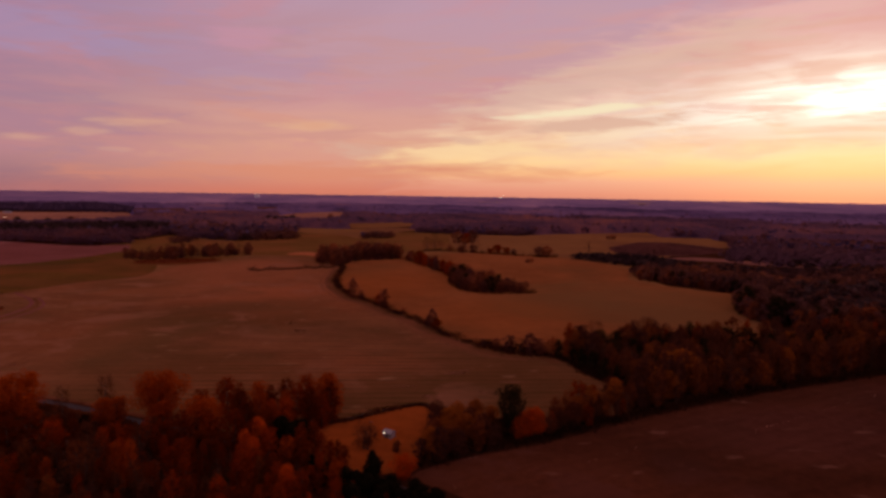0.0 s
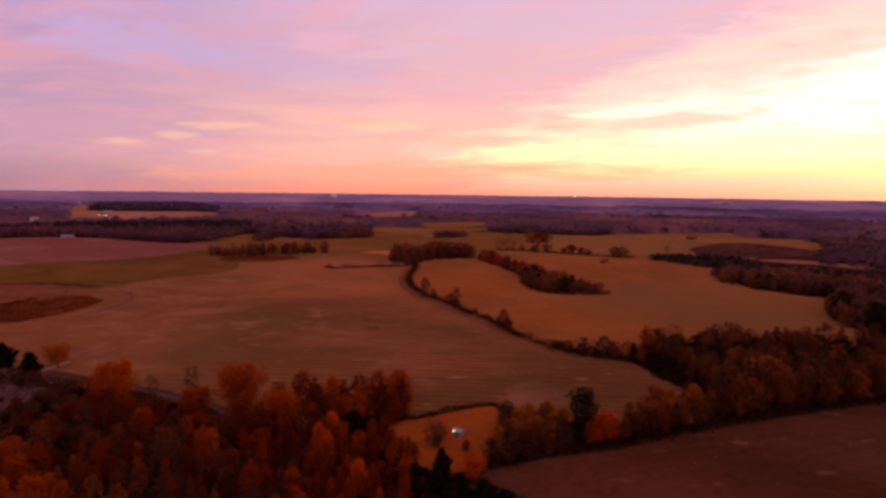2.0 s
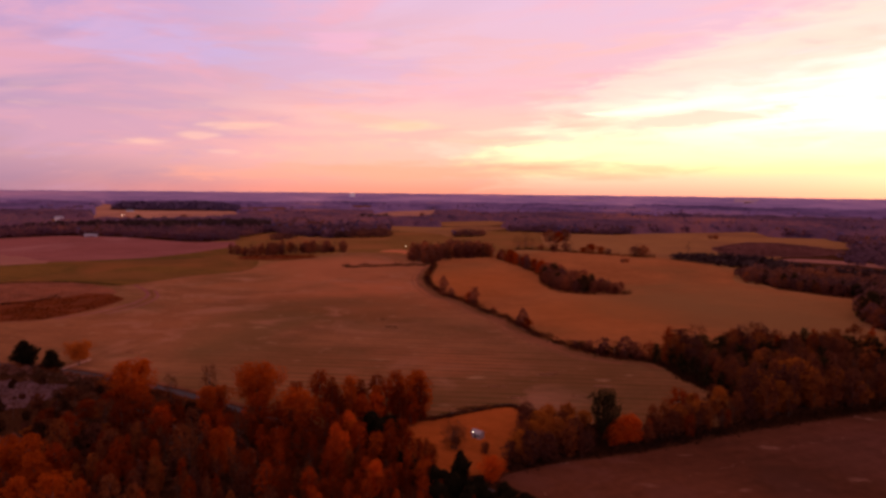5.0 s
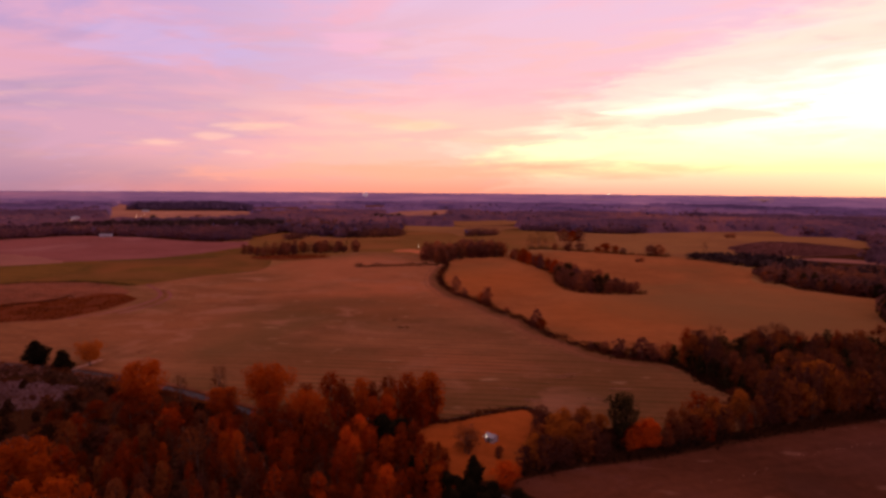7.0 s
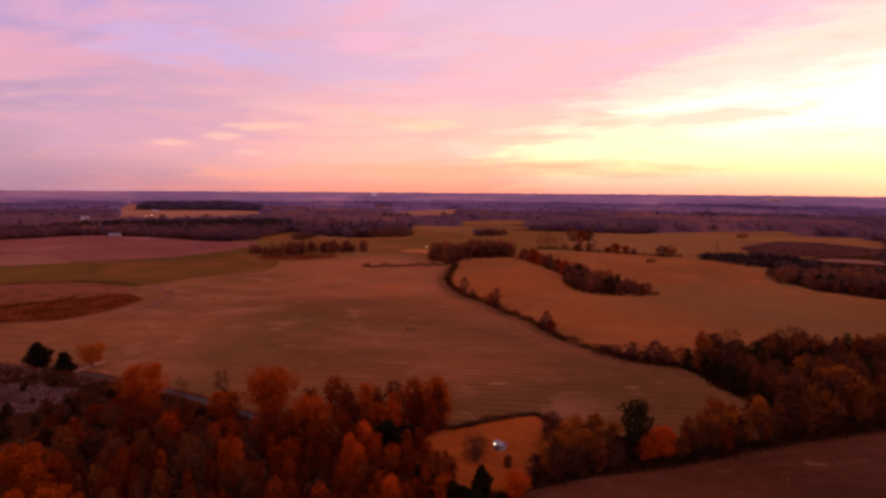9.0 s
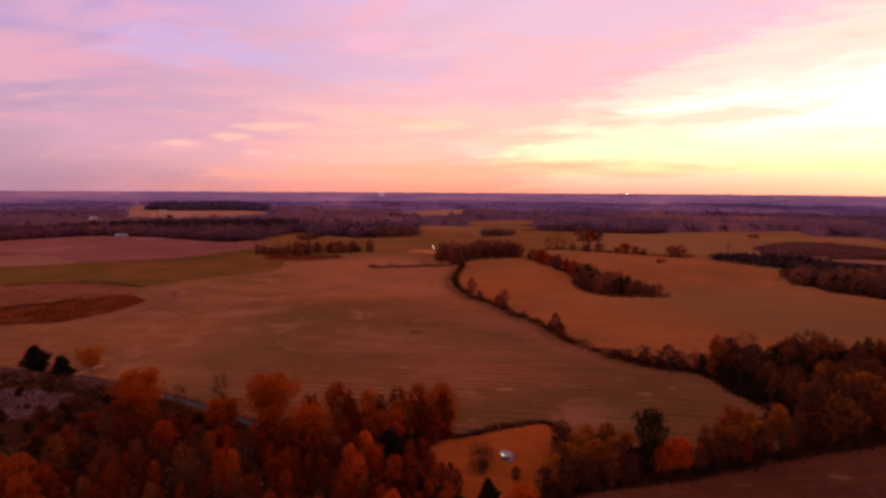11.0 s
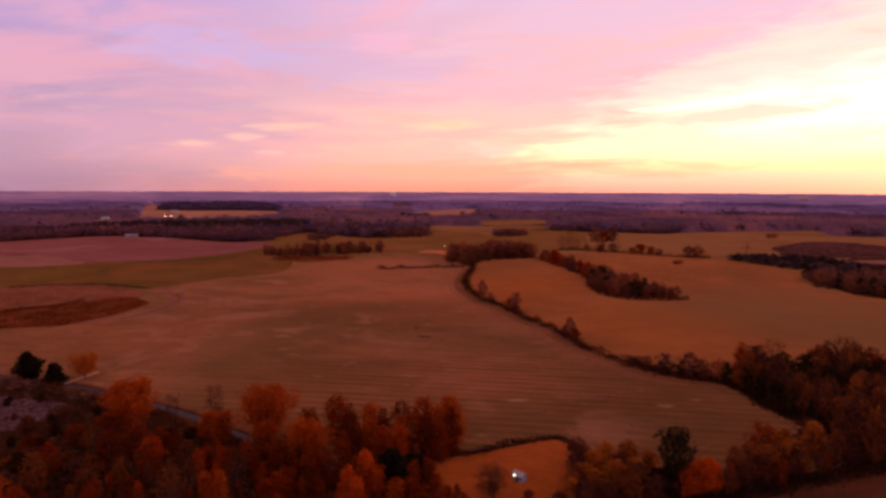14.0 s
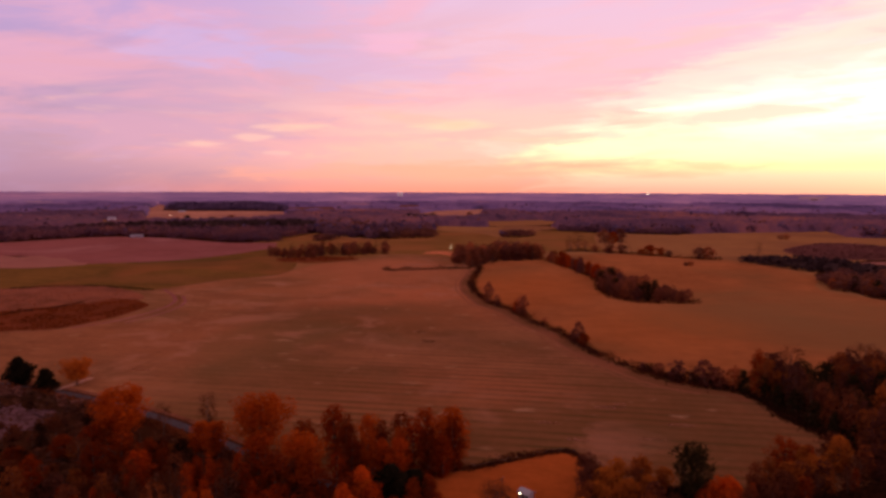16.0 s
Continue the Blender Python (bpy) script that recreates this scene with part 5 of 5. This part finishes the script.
wood("scrub_brush", [(-330, 296), (-262, 296), (-226, 290), (-206, 288), (-176, 280), (-150, 268), (-140, 252), (-150, 205), (-215, 190), (-320, 190)], 4.2, 2.3, 29, "scrub_leaf", "low dark tangle of brush round the clearing", 16, 0.34, CLEARING)
wood("scrub_brush", [(-330, 306), (-262, 308), (-226, 302), (-192, 292), (-160, 280), (-170, 274), (-196, 286), (-226, 293), (-262, 297), (-330, 298)], 3.6, 4.2, 30, "scrub_leaf", "dark brush between the road and the clearing", 16, 0.34)
wood("wood_floor_brush", [(-150, 178), (-150, 262), (-128, 260), (-100, 245), (-78, 234), (-60, 222), (-70, 178)], 4.4, 2.6, 34, "scrub_leaf", "low dark brush under thin trees", 16, 0.34)
WOOD_WEST = [(-1150, 850), (-1000, 930), (-900, 1005), (-860, 1085), (-800, 1165), (-675, 1150), (-520, 1076), (-448, 1090), (-460, 1150), (-455, 1300), (-520, 1345), (-610, 1290), (-740, 1310), (-930, 1300), (-1080, 1210), (-1300, 1060)]
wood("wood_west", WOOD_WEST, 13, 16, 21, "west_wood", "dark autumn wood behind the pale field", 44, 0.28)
PINE_RIDGE = [(-990, 1300), (-960, 1390), (-895, 1440), (-785, 1530), (-655, 1600), (-530, 1550), (-470, 1375), (-605, 1330), (-785, 1290), (-930, 1250)]
wood("pine_ridge", PINE_RIDGE, 14, 17, 26, "pine_wood", "dark pines along the back of the autumn wood", 30, 0.36)
PINE_FAR = [(-1385, 2405), (-1120, 2490), (-950, 2400), (-1131, 2850), (-1444, 3166), (-1711, 2913), (-1520, 2480)]
wood("pine_belt", [(275, 910), (297, 865), (330, 812), (345, 782), (405, 790), (520, 795), (800, 820), (800, 900), (560, 850), (520, 838), (430, 850), (395, 875), (395, 915), (320, 940)], 9, 9.5, 22, "pine_wood", "dense dark belt of young pines", 26, 0.4, PALE)
wood("bare_brush", MAUVE, 6, 2.2, 25, "brush_leaf", "low mauve-brown bare brush in the pasture", 10, 0.5)
wood("pine_clump", [(-360, 1870), (-285, 1920), (-300, 2030), (-385, 1990)], 13, 17, 61, "pine_wood", "dark pine clump before a tan field", 24, 0.42)
wood("pine_clump", [(-540, 1400), (-490, 1450), (-560, 1620), (-630, 1560)], 13, 17, 62, "pine_wood", "dark pine clump among brown woods", 24, 0.42)
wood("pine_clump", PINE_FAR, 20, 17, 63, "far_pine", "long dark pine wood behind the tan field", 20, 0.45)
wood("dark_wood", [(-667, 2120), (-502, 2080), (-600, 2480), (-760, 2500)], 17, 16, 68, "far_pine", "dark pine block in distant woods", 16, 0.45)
wood("dark_wood", [(142, 1610), (403, 1650), (440, 1800), (160, 1760)], 14, 16, 69, "pine_wood", "dark pine block behind the far pasture", 20, 0.42)
wood("dark_wood", [(150, 1605), (280, 1530), (450, 1605), (490, 1730), (180, 1715)], 14, 15, 64, "pine_wood", "dark wood edge behind the far pasture", 24, 0.42)
wood("meadow_wood", [(-275, 1192), (-230, 1212), (-182, 1252), (-200, 1345), (-300, 1330), (-380, 1290), (-350, 1240)], 13, 13, 65, "mid_wood", "brown clump of trees on the meadow's far side", 40, 0.3)
wood("meadow_clump", [(-55, 1258), (5, 1297), (5, 1380), (-55, 1350)], 13, 12, 66, "mid_wood", "brown clump of trees beside the meadow", 40, 0.3)
wood("meadow_clump", [(-380, 1112), (-358, 1135), (-360, 1190), (-405, 1200)], 12, 11, 67, "mid_wood", "brown clump of trees in the meadow", 40, 0.3)
wood("wood_east", [(278, 688), (305, 655), (331, 600), (355, 586), (388, 584), (470, 580), (800, 700), (800, 800), (565, 760), (505, 765), (390, 760), (330, 760), (297, 735)], 11, 12.5, 23, "mid_wood", "half-bare autumn wood beside the pasture", 60, 0.25, PALE)
wood("pine_stand", [(400, 700), (520, 690), (800, 770), (800, 800), (560, 758), (505, 765), (400, 758)], 11, 12, 27, "pine_wood", "dark pines at the back of the autumn wood", 30, 0.36, PALE)
wood("pine_stand", [(330, 500), (330, 440), (400, 420), (620, 490), (700, 620), (470, 560), (390, 560)], 16, 19, 28, "pine_wood", "dark pines scattered in the corner wood", 30, 0.36)
wood("wood_corner", [(286, 486), (284, 460), (288, 437), (322, 410), (420, 400), (800, 520), (800, 690), (470, 575), (388, 582), (354, 580), (322, 540)], 11, 18, 24, "mid_wood", "dark autumn wood at the pasture's corner", 60, 0.25)


def sunk(x, y, steps, narrow):
    """True where a crown would stand in, or close before, an open field."""
    hit = np.zeros(x.shape, bool)
    for outline in OPEN:
        for k in (narrow if outline in STRIPS else steps):
            hit |= inside_many((x * k).ravel(), (y * k).ravel(), outline).reshape(x.shape)
    return hit


def far_woods():
    """Single crowns of the woods behind the fields."""
    r = np.random.default_rng(31)
    lo, hi, gap = 950, 1560, 11.0
    n = int(0.5 * (hi * hi - lo * lo) * radians(116) / (gap * gap * 0.8))
    a, d = radians(90) + r.uniform(-1, 1, n) * radians(58), np.sqrt(r.uniform(lo * lo, hi * hi, n))
    x, y = d * np.cos(a), d * np.sin(a)
    keep = ~sunk(x, y, (1.0, 1.07, 1.14, 1.2), (1.0, 1.04)) & ~inside_many(x, y, WOOD_WEST) & ~inside_many(x, y, PINE_RIDGE)
    x, y = x[keep], y[keep]
    n = len(x)
    canopy("far_wood", np.stack([x, y], 1), gap * r.uniform(1.0, 1.7, n), r.uniform(9, 17, n), 40, "far_wood", "mixed brown autumn woods with a mauve haze tint", 14, 0.42)


def standing_out(name, lo, hi, count, seed, material, label, tall):
    """Single crowns and small clumps that rise out of the woods, more of them near than far."""
    r = np.random.default_rng(seed)
    a, d = radians(90) + r.uniform(-1, 1, count) * radians(52), lo + (hi - lo) * r.uniform(0, 1, count) ** 1.3
    a, d = (np.repeat(v, 4) for v in (a, d))
    x, y = d * np.cos(a) + r.normal(size=len(a)) * 22, d * np.sin(a) + r.normal(size=len(a)) * 9
    keep = ~sunk(x, y, (1.0, 1.04, 1.08, 1.12), (1.0, 1.03))
    for own in (PINE_FAR, WOOD_WEST, PINE_RIDGE):
        keep &= ~inside_many(x, y, own)
    x, y = x[keep], y[keep]
    n = len(x)
    canopy(name, np.stack([x, y], 1), r.uniform(13, 24, n), tall * r.uniform(0.8, 1.2, n), seed, material, label, 7, 0.5)


def patchwork(x, y, wide, deep, seed):
    """A value between 0 and 1 for each stand of a wood planted in uneven blocks."""
    u = x / wide + 0.6 * np.sin(y / deep * 0.7 + seed) + 0.3 * np.sin(x / wide * 2.1 + seed * 2)
    v = y / deep + 0.7 * np.sin(x / wide * 0.9 + seed * 3) + 0.25 * np.sin(x / wide * 3.3)
    h = np.sin(np.floor(u) * 127.1 + np.floor(v) * 311.7 + seed * 17.3) * 43758.5453
    return h - np.floor(h)


def wood_sheet(name, near, far, rows, cols, seed, material, label, tall, uneven=1.0):
    """Unbroken woods: one uneven canopy, stand by stand, that sinks away under the fields cut into it."""
    r = np.random.default_rng(seed)
    d = near * (far / near) ** np.linspace(0, 1, rows)
    a = radians(90) + np.linspace(-1, 1, cols) * radians(56)
    d, a = np.meshgrid(d, a, indexing="ij")
    d = d * (1 + r.uniform(-0.0012, 0.0012, d.shape))
    a = a + r.uniform(-0.0015, 0.0015, a.shape)
    x, y = d * np.cos(a), d * np.sin(a)
    stand = 0.85 + uneven * 0.75 * (patchwork(x, y, 190.0, 120.0, seed) - 0.5)
    high = tall * (stand + uneven * r.uniform(-0.42, 0.42, d.shape))
    high[sunk(x, y, (1.0, 1.03, 1.06, 1.09), (1.0, 1.02, 1.04))] = -2.0
    for own in (PINE_FAR, WOOD_WEST, PINE_RIDGE):       # woods with trees of their own
        for k in (1.0, 1.04, 1.08, 1.12):
            high[inside_many((x * k).ravel(), (y * k).ravel(), own).reshape(x.shape)] = -2.0
    high[0, :] = high[-1, :] = -1.0
    z = land(x.ravel(), y.ravel()).reshape(x.shape) + high
    i = np.arange(rows * cols).reshape(rows, cols)
    faces = np.stack([i[:-1, :-1], i[:-1, 1:], i[1:, 1:], i[1:, :-1]], -1).reshape(-1, 4)
    mesh = bpy.data.meshes.new(name)
    mesh.from_pydata(np.stack([x, y, z], -1).reshape(-1, 3).tolist(), [], faces.tolist())
    mesh.shade_smooth()
    tagged(part(name, mesh, MAT[material]), label, "wood", kind="stuff")


# three distance bands, each with more haze colour than the one before
wood_sheet("middle_wood", 1500, 2450, 110, 480, 3, "brown_haze_wood", "brown woods beyond the farms with a mauve haze tint", 15.0)
wood_sheet("distant_wood", 2400, 3500, 90, 430, 5, "mauve_haze_wood", "woods in the distance tinted mauve for haze", 15.0, 0.8)
wood_sheet("horizon_wood", 3430, 4890, 90, 400, 7, "plum_haze_wood", "woods reaching to the horizon tinted purple for haze", 12.0, 0.26)
far_woods()
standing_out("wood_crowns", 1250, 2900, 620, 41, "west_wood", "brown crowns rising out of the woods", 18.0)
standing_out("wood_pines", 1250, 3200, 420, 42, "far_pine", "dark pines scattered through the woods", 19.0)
standing_out("wood_embers", 1250, 2500, 260, 43, "mid_wood", "rust-coloured crowns scattered through the woods", 17.0)


# ---- buildings, lamps and poles ----
def box(bm, x0, x1, y0, y1, z0, z1):
    v = [bm.verts.new((x, y, z)) for z in (z0, z1) for x, y in ((x0, y0), (x1, y0), (x1, y1), (x0, y1))]
    for a in ((3, 2, 1, 0), (4, 5, 6, 7), (0, 1, 5, 4), (1, 2, 6, 5), (2, 3, 7, 6), (3, 0, 4, 7)):
        bm.faces.new([v[k] for k in a])


def gable(bm, w, d, eave, ridge, over=0.35, thick=0.15):
    """A pitched roof with thickness over a w by d plan, ridge along the width."""
    for side in (-1, 1):
        lo, hi = (side * (d / 2 + over), eave - 0.12), (0.0, ridge)
        ring = []
        for x in (-w / 2 - over, w / 2 + over):
            ring.append([bm.verts.new((x, yy, zz + dz)) for (yy, zz), dz in ((lo, 0), (hi, 0), (hi, thick), (lo, thick))])
        a, b = ring
        for k in range(4):
            bm.faces.new((a[k], a[(k + 1) % 4], b[(k + 1) % 4], b[k]))
        bm.faces.new(a[::-1])
        bm.faces.new(b)
    bmesh.ops.recalc_face_normals(bm, faces=bm.faces)


def building(name, x, y, turn, w, d, eave, ridge, wall, roof, label, category, windows=3, door=True, chimney=False):
    """A simple gabled building: wall, roof, door, trimmed windows."""
    root = new(name)
    tagged(root, label, category)
    bm = bmesh.new()
    box(bm, -w / 2, w / 2, -d / 2, d / 2, -0.3, eave)
    for sx in (-1, 1):
        a, b, c = (bm.verts.new((sx * w / 2, yy, zz)) for yy, zz in ((-d / 2, eave), (d / 2, eave), (0, ridge - 0.02)))
        bm.faces.new((a, b, c))
    part("wall", bm, MAT[wall], root)
    bm = bmesh.new()
    gable(bm, w, d, eave, ridge)
    top = part("roof", bm, MAT[roof], root)
    if chimney:
        bm = bmesh.new()
        box(bm, w * 0.22, w * 0.22 + 0.8, -0.4, 0.4, eave, ridge + 1.0)
        part("chimney", bm, MAT["dark_wood"], top)
    if door:
        bm = bmesh.new()
        box(bm, -0.5, 0.5, -d / 2 - 0.06, -d / 2 - 0.004, 0.05, 2.05)
        part("door", bm, MAT["dark_wood"], root, "dark timber door")
    for k in range(windows):
        px = (k + 1) * w / (windows + 1) - w / 2
        if abs(px) < 0.9:
            px += 1.4
        bm = bmesh.new()
        box(bm, px - 0.5, px + 0.5, -d / 2 - 0.05, -d / 2 - 0.004, 1.0, 2.1)
        pane = part("window", bm, MAT["dark_glass"], root, "dark window pane")
        bm = bmesh.new()
        for a, b, c, e in ((-0.6, 0.6, 2.1, 2.2), (-0.6, 0.6, 0.9, 1.0), (-0.6, -0.5, 1.0, 2.1), (0.5, 0.6, 1.0, 2.1)):
            box(bm, px + a, px + b, -d / 2 - 0.08, -d / 2 - 0.004, c, e)
        part("frame", bm, MAT["white_paint"], pane)
    root.matrix_basis = pose(x, y, float(land(x, y)), 0, 0, turn)
    return root


def yard_light(x, y, tall, bulb, label):
    root = new("yard_light")
    tagged(root, label, "lamp", "lit yard lights")
    bm = bmesh.new()
    tube(bm, [(0, 0, -0.3), (0, 0, tall * 0.5), (0, 0, tall)], [0.14, 0.12, 0.10], 8)
    part("pole", bm, MAT["dark_wood"], root)
    bm = bmesh.new()
    tube(bm, [(0, 0, tall - 0.2), (0, -0.5, tall + 0.1), (0, -0.9, tall + 0.1)], [0.05, 0.05, 0.04], 6)
    part("arm", bm, MAT["tin"], root)
    bm = bmesh.new()
    bmesh.ops.create_uvsphere(bm, u_segments=10, v_segments=7, radius=bulb, matrix=Matrix.Translation((0, -0.9, tall)) @ Matrix.Diagonal((1, 1, 0.8, 1)))
    part("bulb", bm, MAT["lamp"], root, "glowing white bulb")
    root.matrix_basis = pose(x, y, float(land(x, y)))
    return root


MAT["dark_glass"] = surface("dark_window_glass", lambda n, place: (0.03, 0.03, 0.04, 1), rough=0.1, spec=0.5)
building("garden_shed", 0.4, 237.2, -38, 3.7, 3.0, 2.1, 3.0, "white_paint", "tin", "small white shed with a pale tin roof in the yard", "shed", 1)
yard_light(-1.5, 234.9, 3.2, 0.2, "lit white yard lamp on a short post beside the shed")
building("farmhouse", -1172, 1672, 30, 20, 11, 7.0, 12.0, "bright_white", "tin", "white two-storey farmhouse beyond the wood", "house", 4, True, True)
building("farm_shed", -745, 1152, 20, 22, 9, 3.2, 5.4, "white_paint", "tin", "long low pale shed at the wood's edge", "shed", 3)
building("cottage", 412, 632, -20, 11, 7, 2.8, 5.2, "white_paint", "tin", "small pale cottage among half-bare trees", "house", 2, True, True)
building("pole_barn", 372, 752, 10, 16, 8, 3.0, 5.0, "white_paint", "tin", "pale tin-roofed barn behind the wood", "barn", 2)
# made-up white building put where a smoke plume rises
building("grain_store", -870, 4190, 0, 30, 20, 26.0, 36.0, "bright_white", "bright_white", "distant white block near the horizon in place of a smoke plume", "building", 3)
building("far_barn", -1330, 2300, 15, 24, 12, 4.0, 7.0, "white_paint", "tin", "pale barn in the tan field", "barn", 3)
for x, y, tall, bulb in ((-1034, 1745, 14, 0.9), (-1018, 1748, 14, 0.8), (-115, 960, 8, 0.45), (835, 4690, 16, 2.2)):
    yard_light(x, y, tall, bulb, "lit yard lamp on a tall pole by farm buildings")


def utility_pole(x, y, turn, tall=8.5):
    root = new("utility_pole")
    tagged(root, "weathered wooden utility pole with a crossarm by the yard", "pole", "utility poles")
    bm = bmesh.new()
    tube(bm, [(0, 0, -0.5), (0, 0, tall * 0.5), (0.03, 0, tall)], [0.16, 0.14, 0.11], 8)
    part("pole", bm, MAT["dark_wood"], root)
    bm = bmesh.new()
    box(bm, -1.1, 1.1, -0.06, 0.06, tall - 0.6, tall - 0.45)
    arm = part("crossarm", bm, MAT["dark_wood"], root)
    for k in (-1.0, 0.0, 1.0):
        bm = bmesh.new()
        tube(bm, [(k, 0, tall - 0.45), (k, 0, tall - 0.3), (k, 0, tall - 0.22)], [0.05, 0.06, 0.03], 6)
        part("insulator", bm, MAT["tin"], arm)
    root.matrix_basis = pose(x, y, 0, 0, 0, turn)


utility_pole(-7, 237, 75, 6.5)
utility_pole(-47, 233, 30)


def fence_posts():
    """Timber posts and two wires along the yard's edge."""
    root = new("yard_fence")
    tagged(root, "old timber post and wire fence round the yard", "fence")
    line = smooth_loop(FENCE, False, 3)
    for x, y in line:
        bm = bmesh.new()
        tube(bm, [(x, y, -0.2), (x, y, 0.7), (x, y, 1.35)], [0.09, 0.085, 0.075], 6)
        part("post", bm, MAT["dark_wood"], root)
    for z in (0.6, 1.1):
        bm = bmesh.new()
        tube(bm, [(x, y, z) for x, y in line], [0.012] * len(line), 4)
        part("wire", bm, MAT["tin"], root)


fence_posts()


# ---- standing weeds and tufts ----
def tufts(name, outline, per, tall, card, material, label, seed):
    """Loose stems and tufts standing over a patch of ground."""
    r = np.random.default_rng(seed)
    xs, ys = [p[0] for p in outline], [p[1] for p in outline]
    n = int((max(xs) - min(xs)) * (max(ys) - min(ys)) * per)
    x, y = r.uniform(min(xs), max(xs), n), r.uniform(min(ys), max(ys), n)
    patchy = np.array([noise.noise(Vector((a * 0.05, b * 0.05, 7.0))) for a, b in zip(x, y)])
    keep = inside_many(x, y, outline) & (patchy > -0.25)
    x, y = x[keep], y[keep]
    c = np.stack([x, y, r.uniform(0.1, 1.0, len(x)) * tall], 1)
    ob = part(name, quads(name, leaf_quads(c, card * r.uniform(0.6, 1.3, len(x)), r)), MAT[material])
    return tagged(ob, label, "weeds", kind="stuff")


MAT["weed_leaf"] = foliage("rust_weed_stems", [(0.10, 0.022, 0.006), (0.17, 0.036, 0.008), (0.24, 0.052, 0.012), (0.15, 0.034, 0.010)], 0.2, False, 0.05)
MAT["straw_leaf"] = foliage("straw_tufts", [(0.22, 0.062, 0.022), (0.33, 0.110, 0.050), (0.28, 0.080, 0.030)], 0.2, False, 0.05)
MAT["brush_tuft"] = foliage("bramble_tufts", [(0.06, 0.028, 0.012), (0.11, 0.040, 0.018), (0.085, 0.042, 0.016), (0.14, 0.056, 0.034)], 0.2, False, 0.08)
MAT["pale_straw"] = foliage("pale_straw", [(0.40, 0.18, 0.11), (0.48, 0.22, 0.14)], 0.2, False, 0.2)
tufts("weed_stand", CRESCENT, 0.55, 1.4, 1.2, "weed_leaf", "dense stand of tall rust-red weeds", 51)
tufts("broom_tufts", SCRUB, 0.12, 0.8, 1.1, "straw_leaf", "patchy tan broom-grass tufts", 52)
tufts("bank_weeds", [(-335, 845), (-310, 880), (-240, 880), (-230, 850), (-270, 815), (-315, 815)], 0.3, 1.2, 1.5, "weed_leaf", "rust-orange weeds below the copse", 53)
tufts("rough_grass", [(-300, 246), (-300, 305), (-200, 297), (-165, 284), (-150, 262), (-160, 205), (-235, 200)], 0.35, 0.9, 1.0, "brush_tuft", "rough dark grass and brambles by the clearing", 54)
for line in ([(112, 235), (128, 242), (146, 250)], [(70, 210), (84, 215), (96, 222)], [(22, 192), (30, 195), (40, 198)], [(150, 236), (190, 255), (240, 280)]):
    tufts("straw_streak", beside(line, 1.1) + beside(line, -1.1)[::-1], 0.35, 0.25, 0.6, "pale_straw", "thin streak of straw on tilled soil", 70 + line[0][0])
for cx, cy, rx, ry in ((36, 323, 7, 1.6), (43, 327, 6, 1.4), (45, 290, 8, 1.5), (-202, 345, 9, 1.6), (8, 301, 7, 1.4), (62, 306, 6, 1.2), (20, 285, 6, 1.3)):
    tufts("straw_windrow", [(cx + rx * math.cos(k), cy + ry * math.sin(k)) for k in (0, 0.8, 1.6, 2.4, 3.2, 4.0, 4.8, 5.6)], 2.2, 0.45, 0.7, "pale_straw",
          "low heap of pale straw left on the stubble", 160 + int(cx + cy))
for cx, cy, rx, ry in ((-61, 427, 4.5, 2.2), (-70, 452, 3.0, 1.5)):
    tufts("weed_patch", [(cx + rx * math.cos(k), cy + ry * math.sin(k)) for k in (0, 0.8, 1.6, 2.4, 3.2, 4.0, 4.8, 5.6)], 2.5, 0.8, 0.8, "brush_tuft",
          "small dark weed patch left in the stubble", 260 + int(cx + cy))
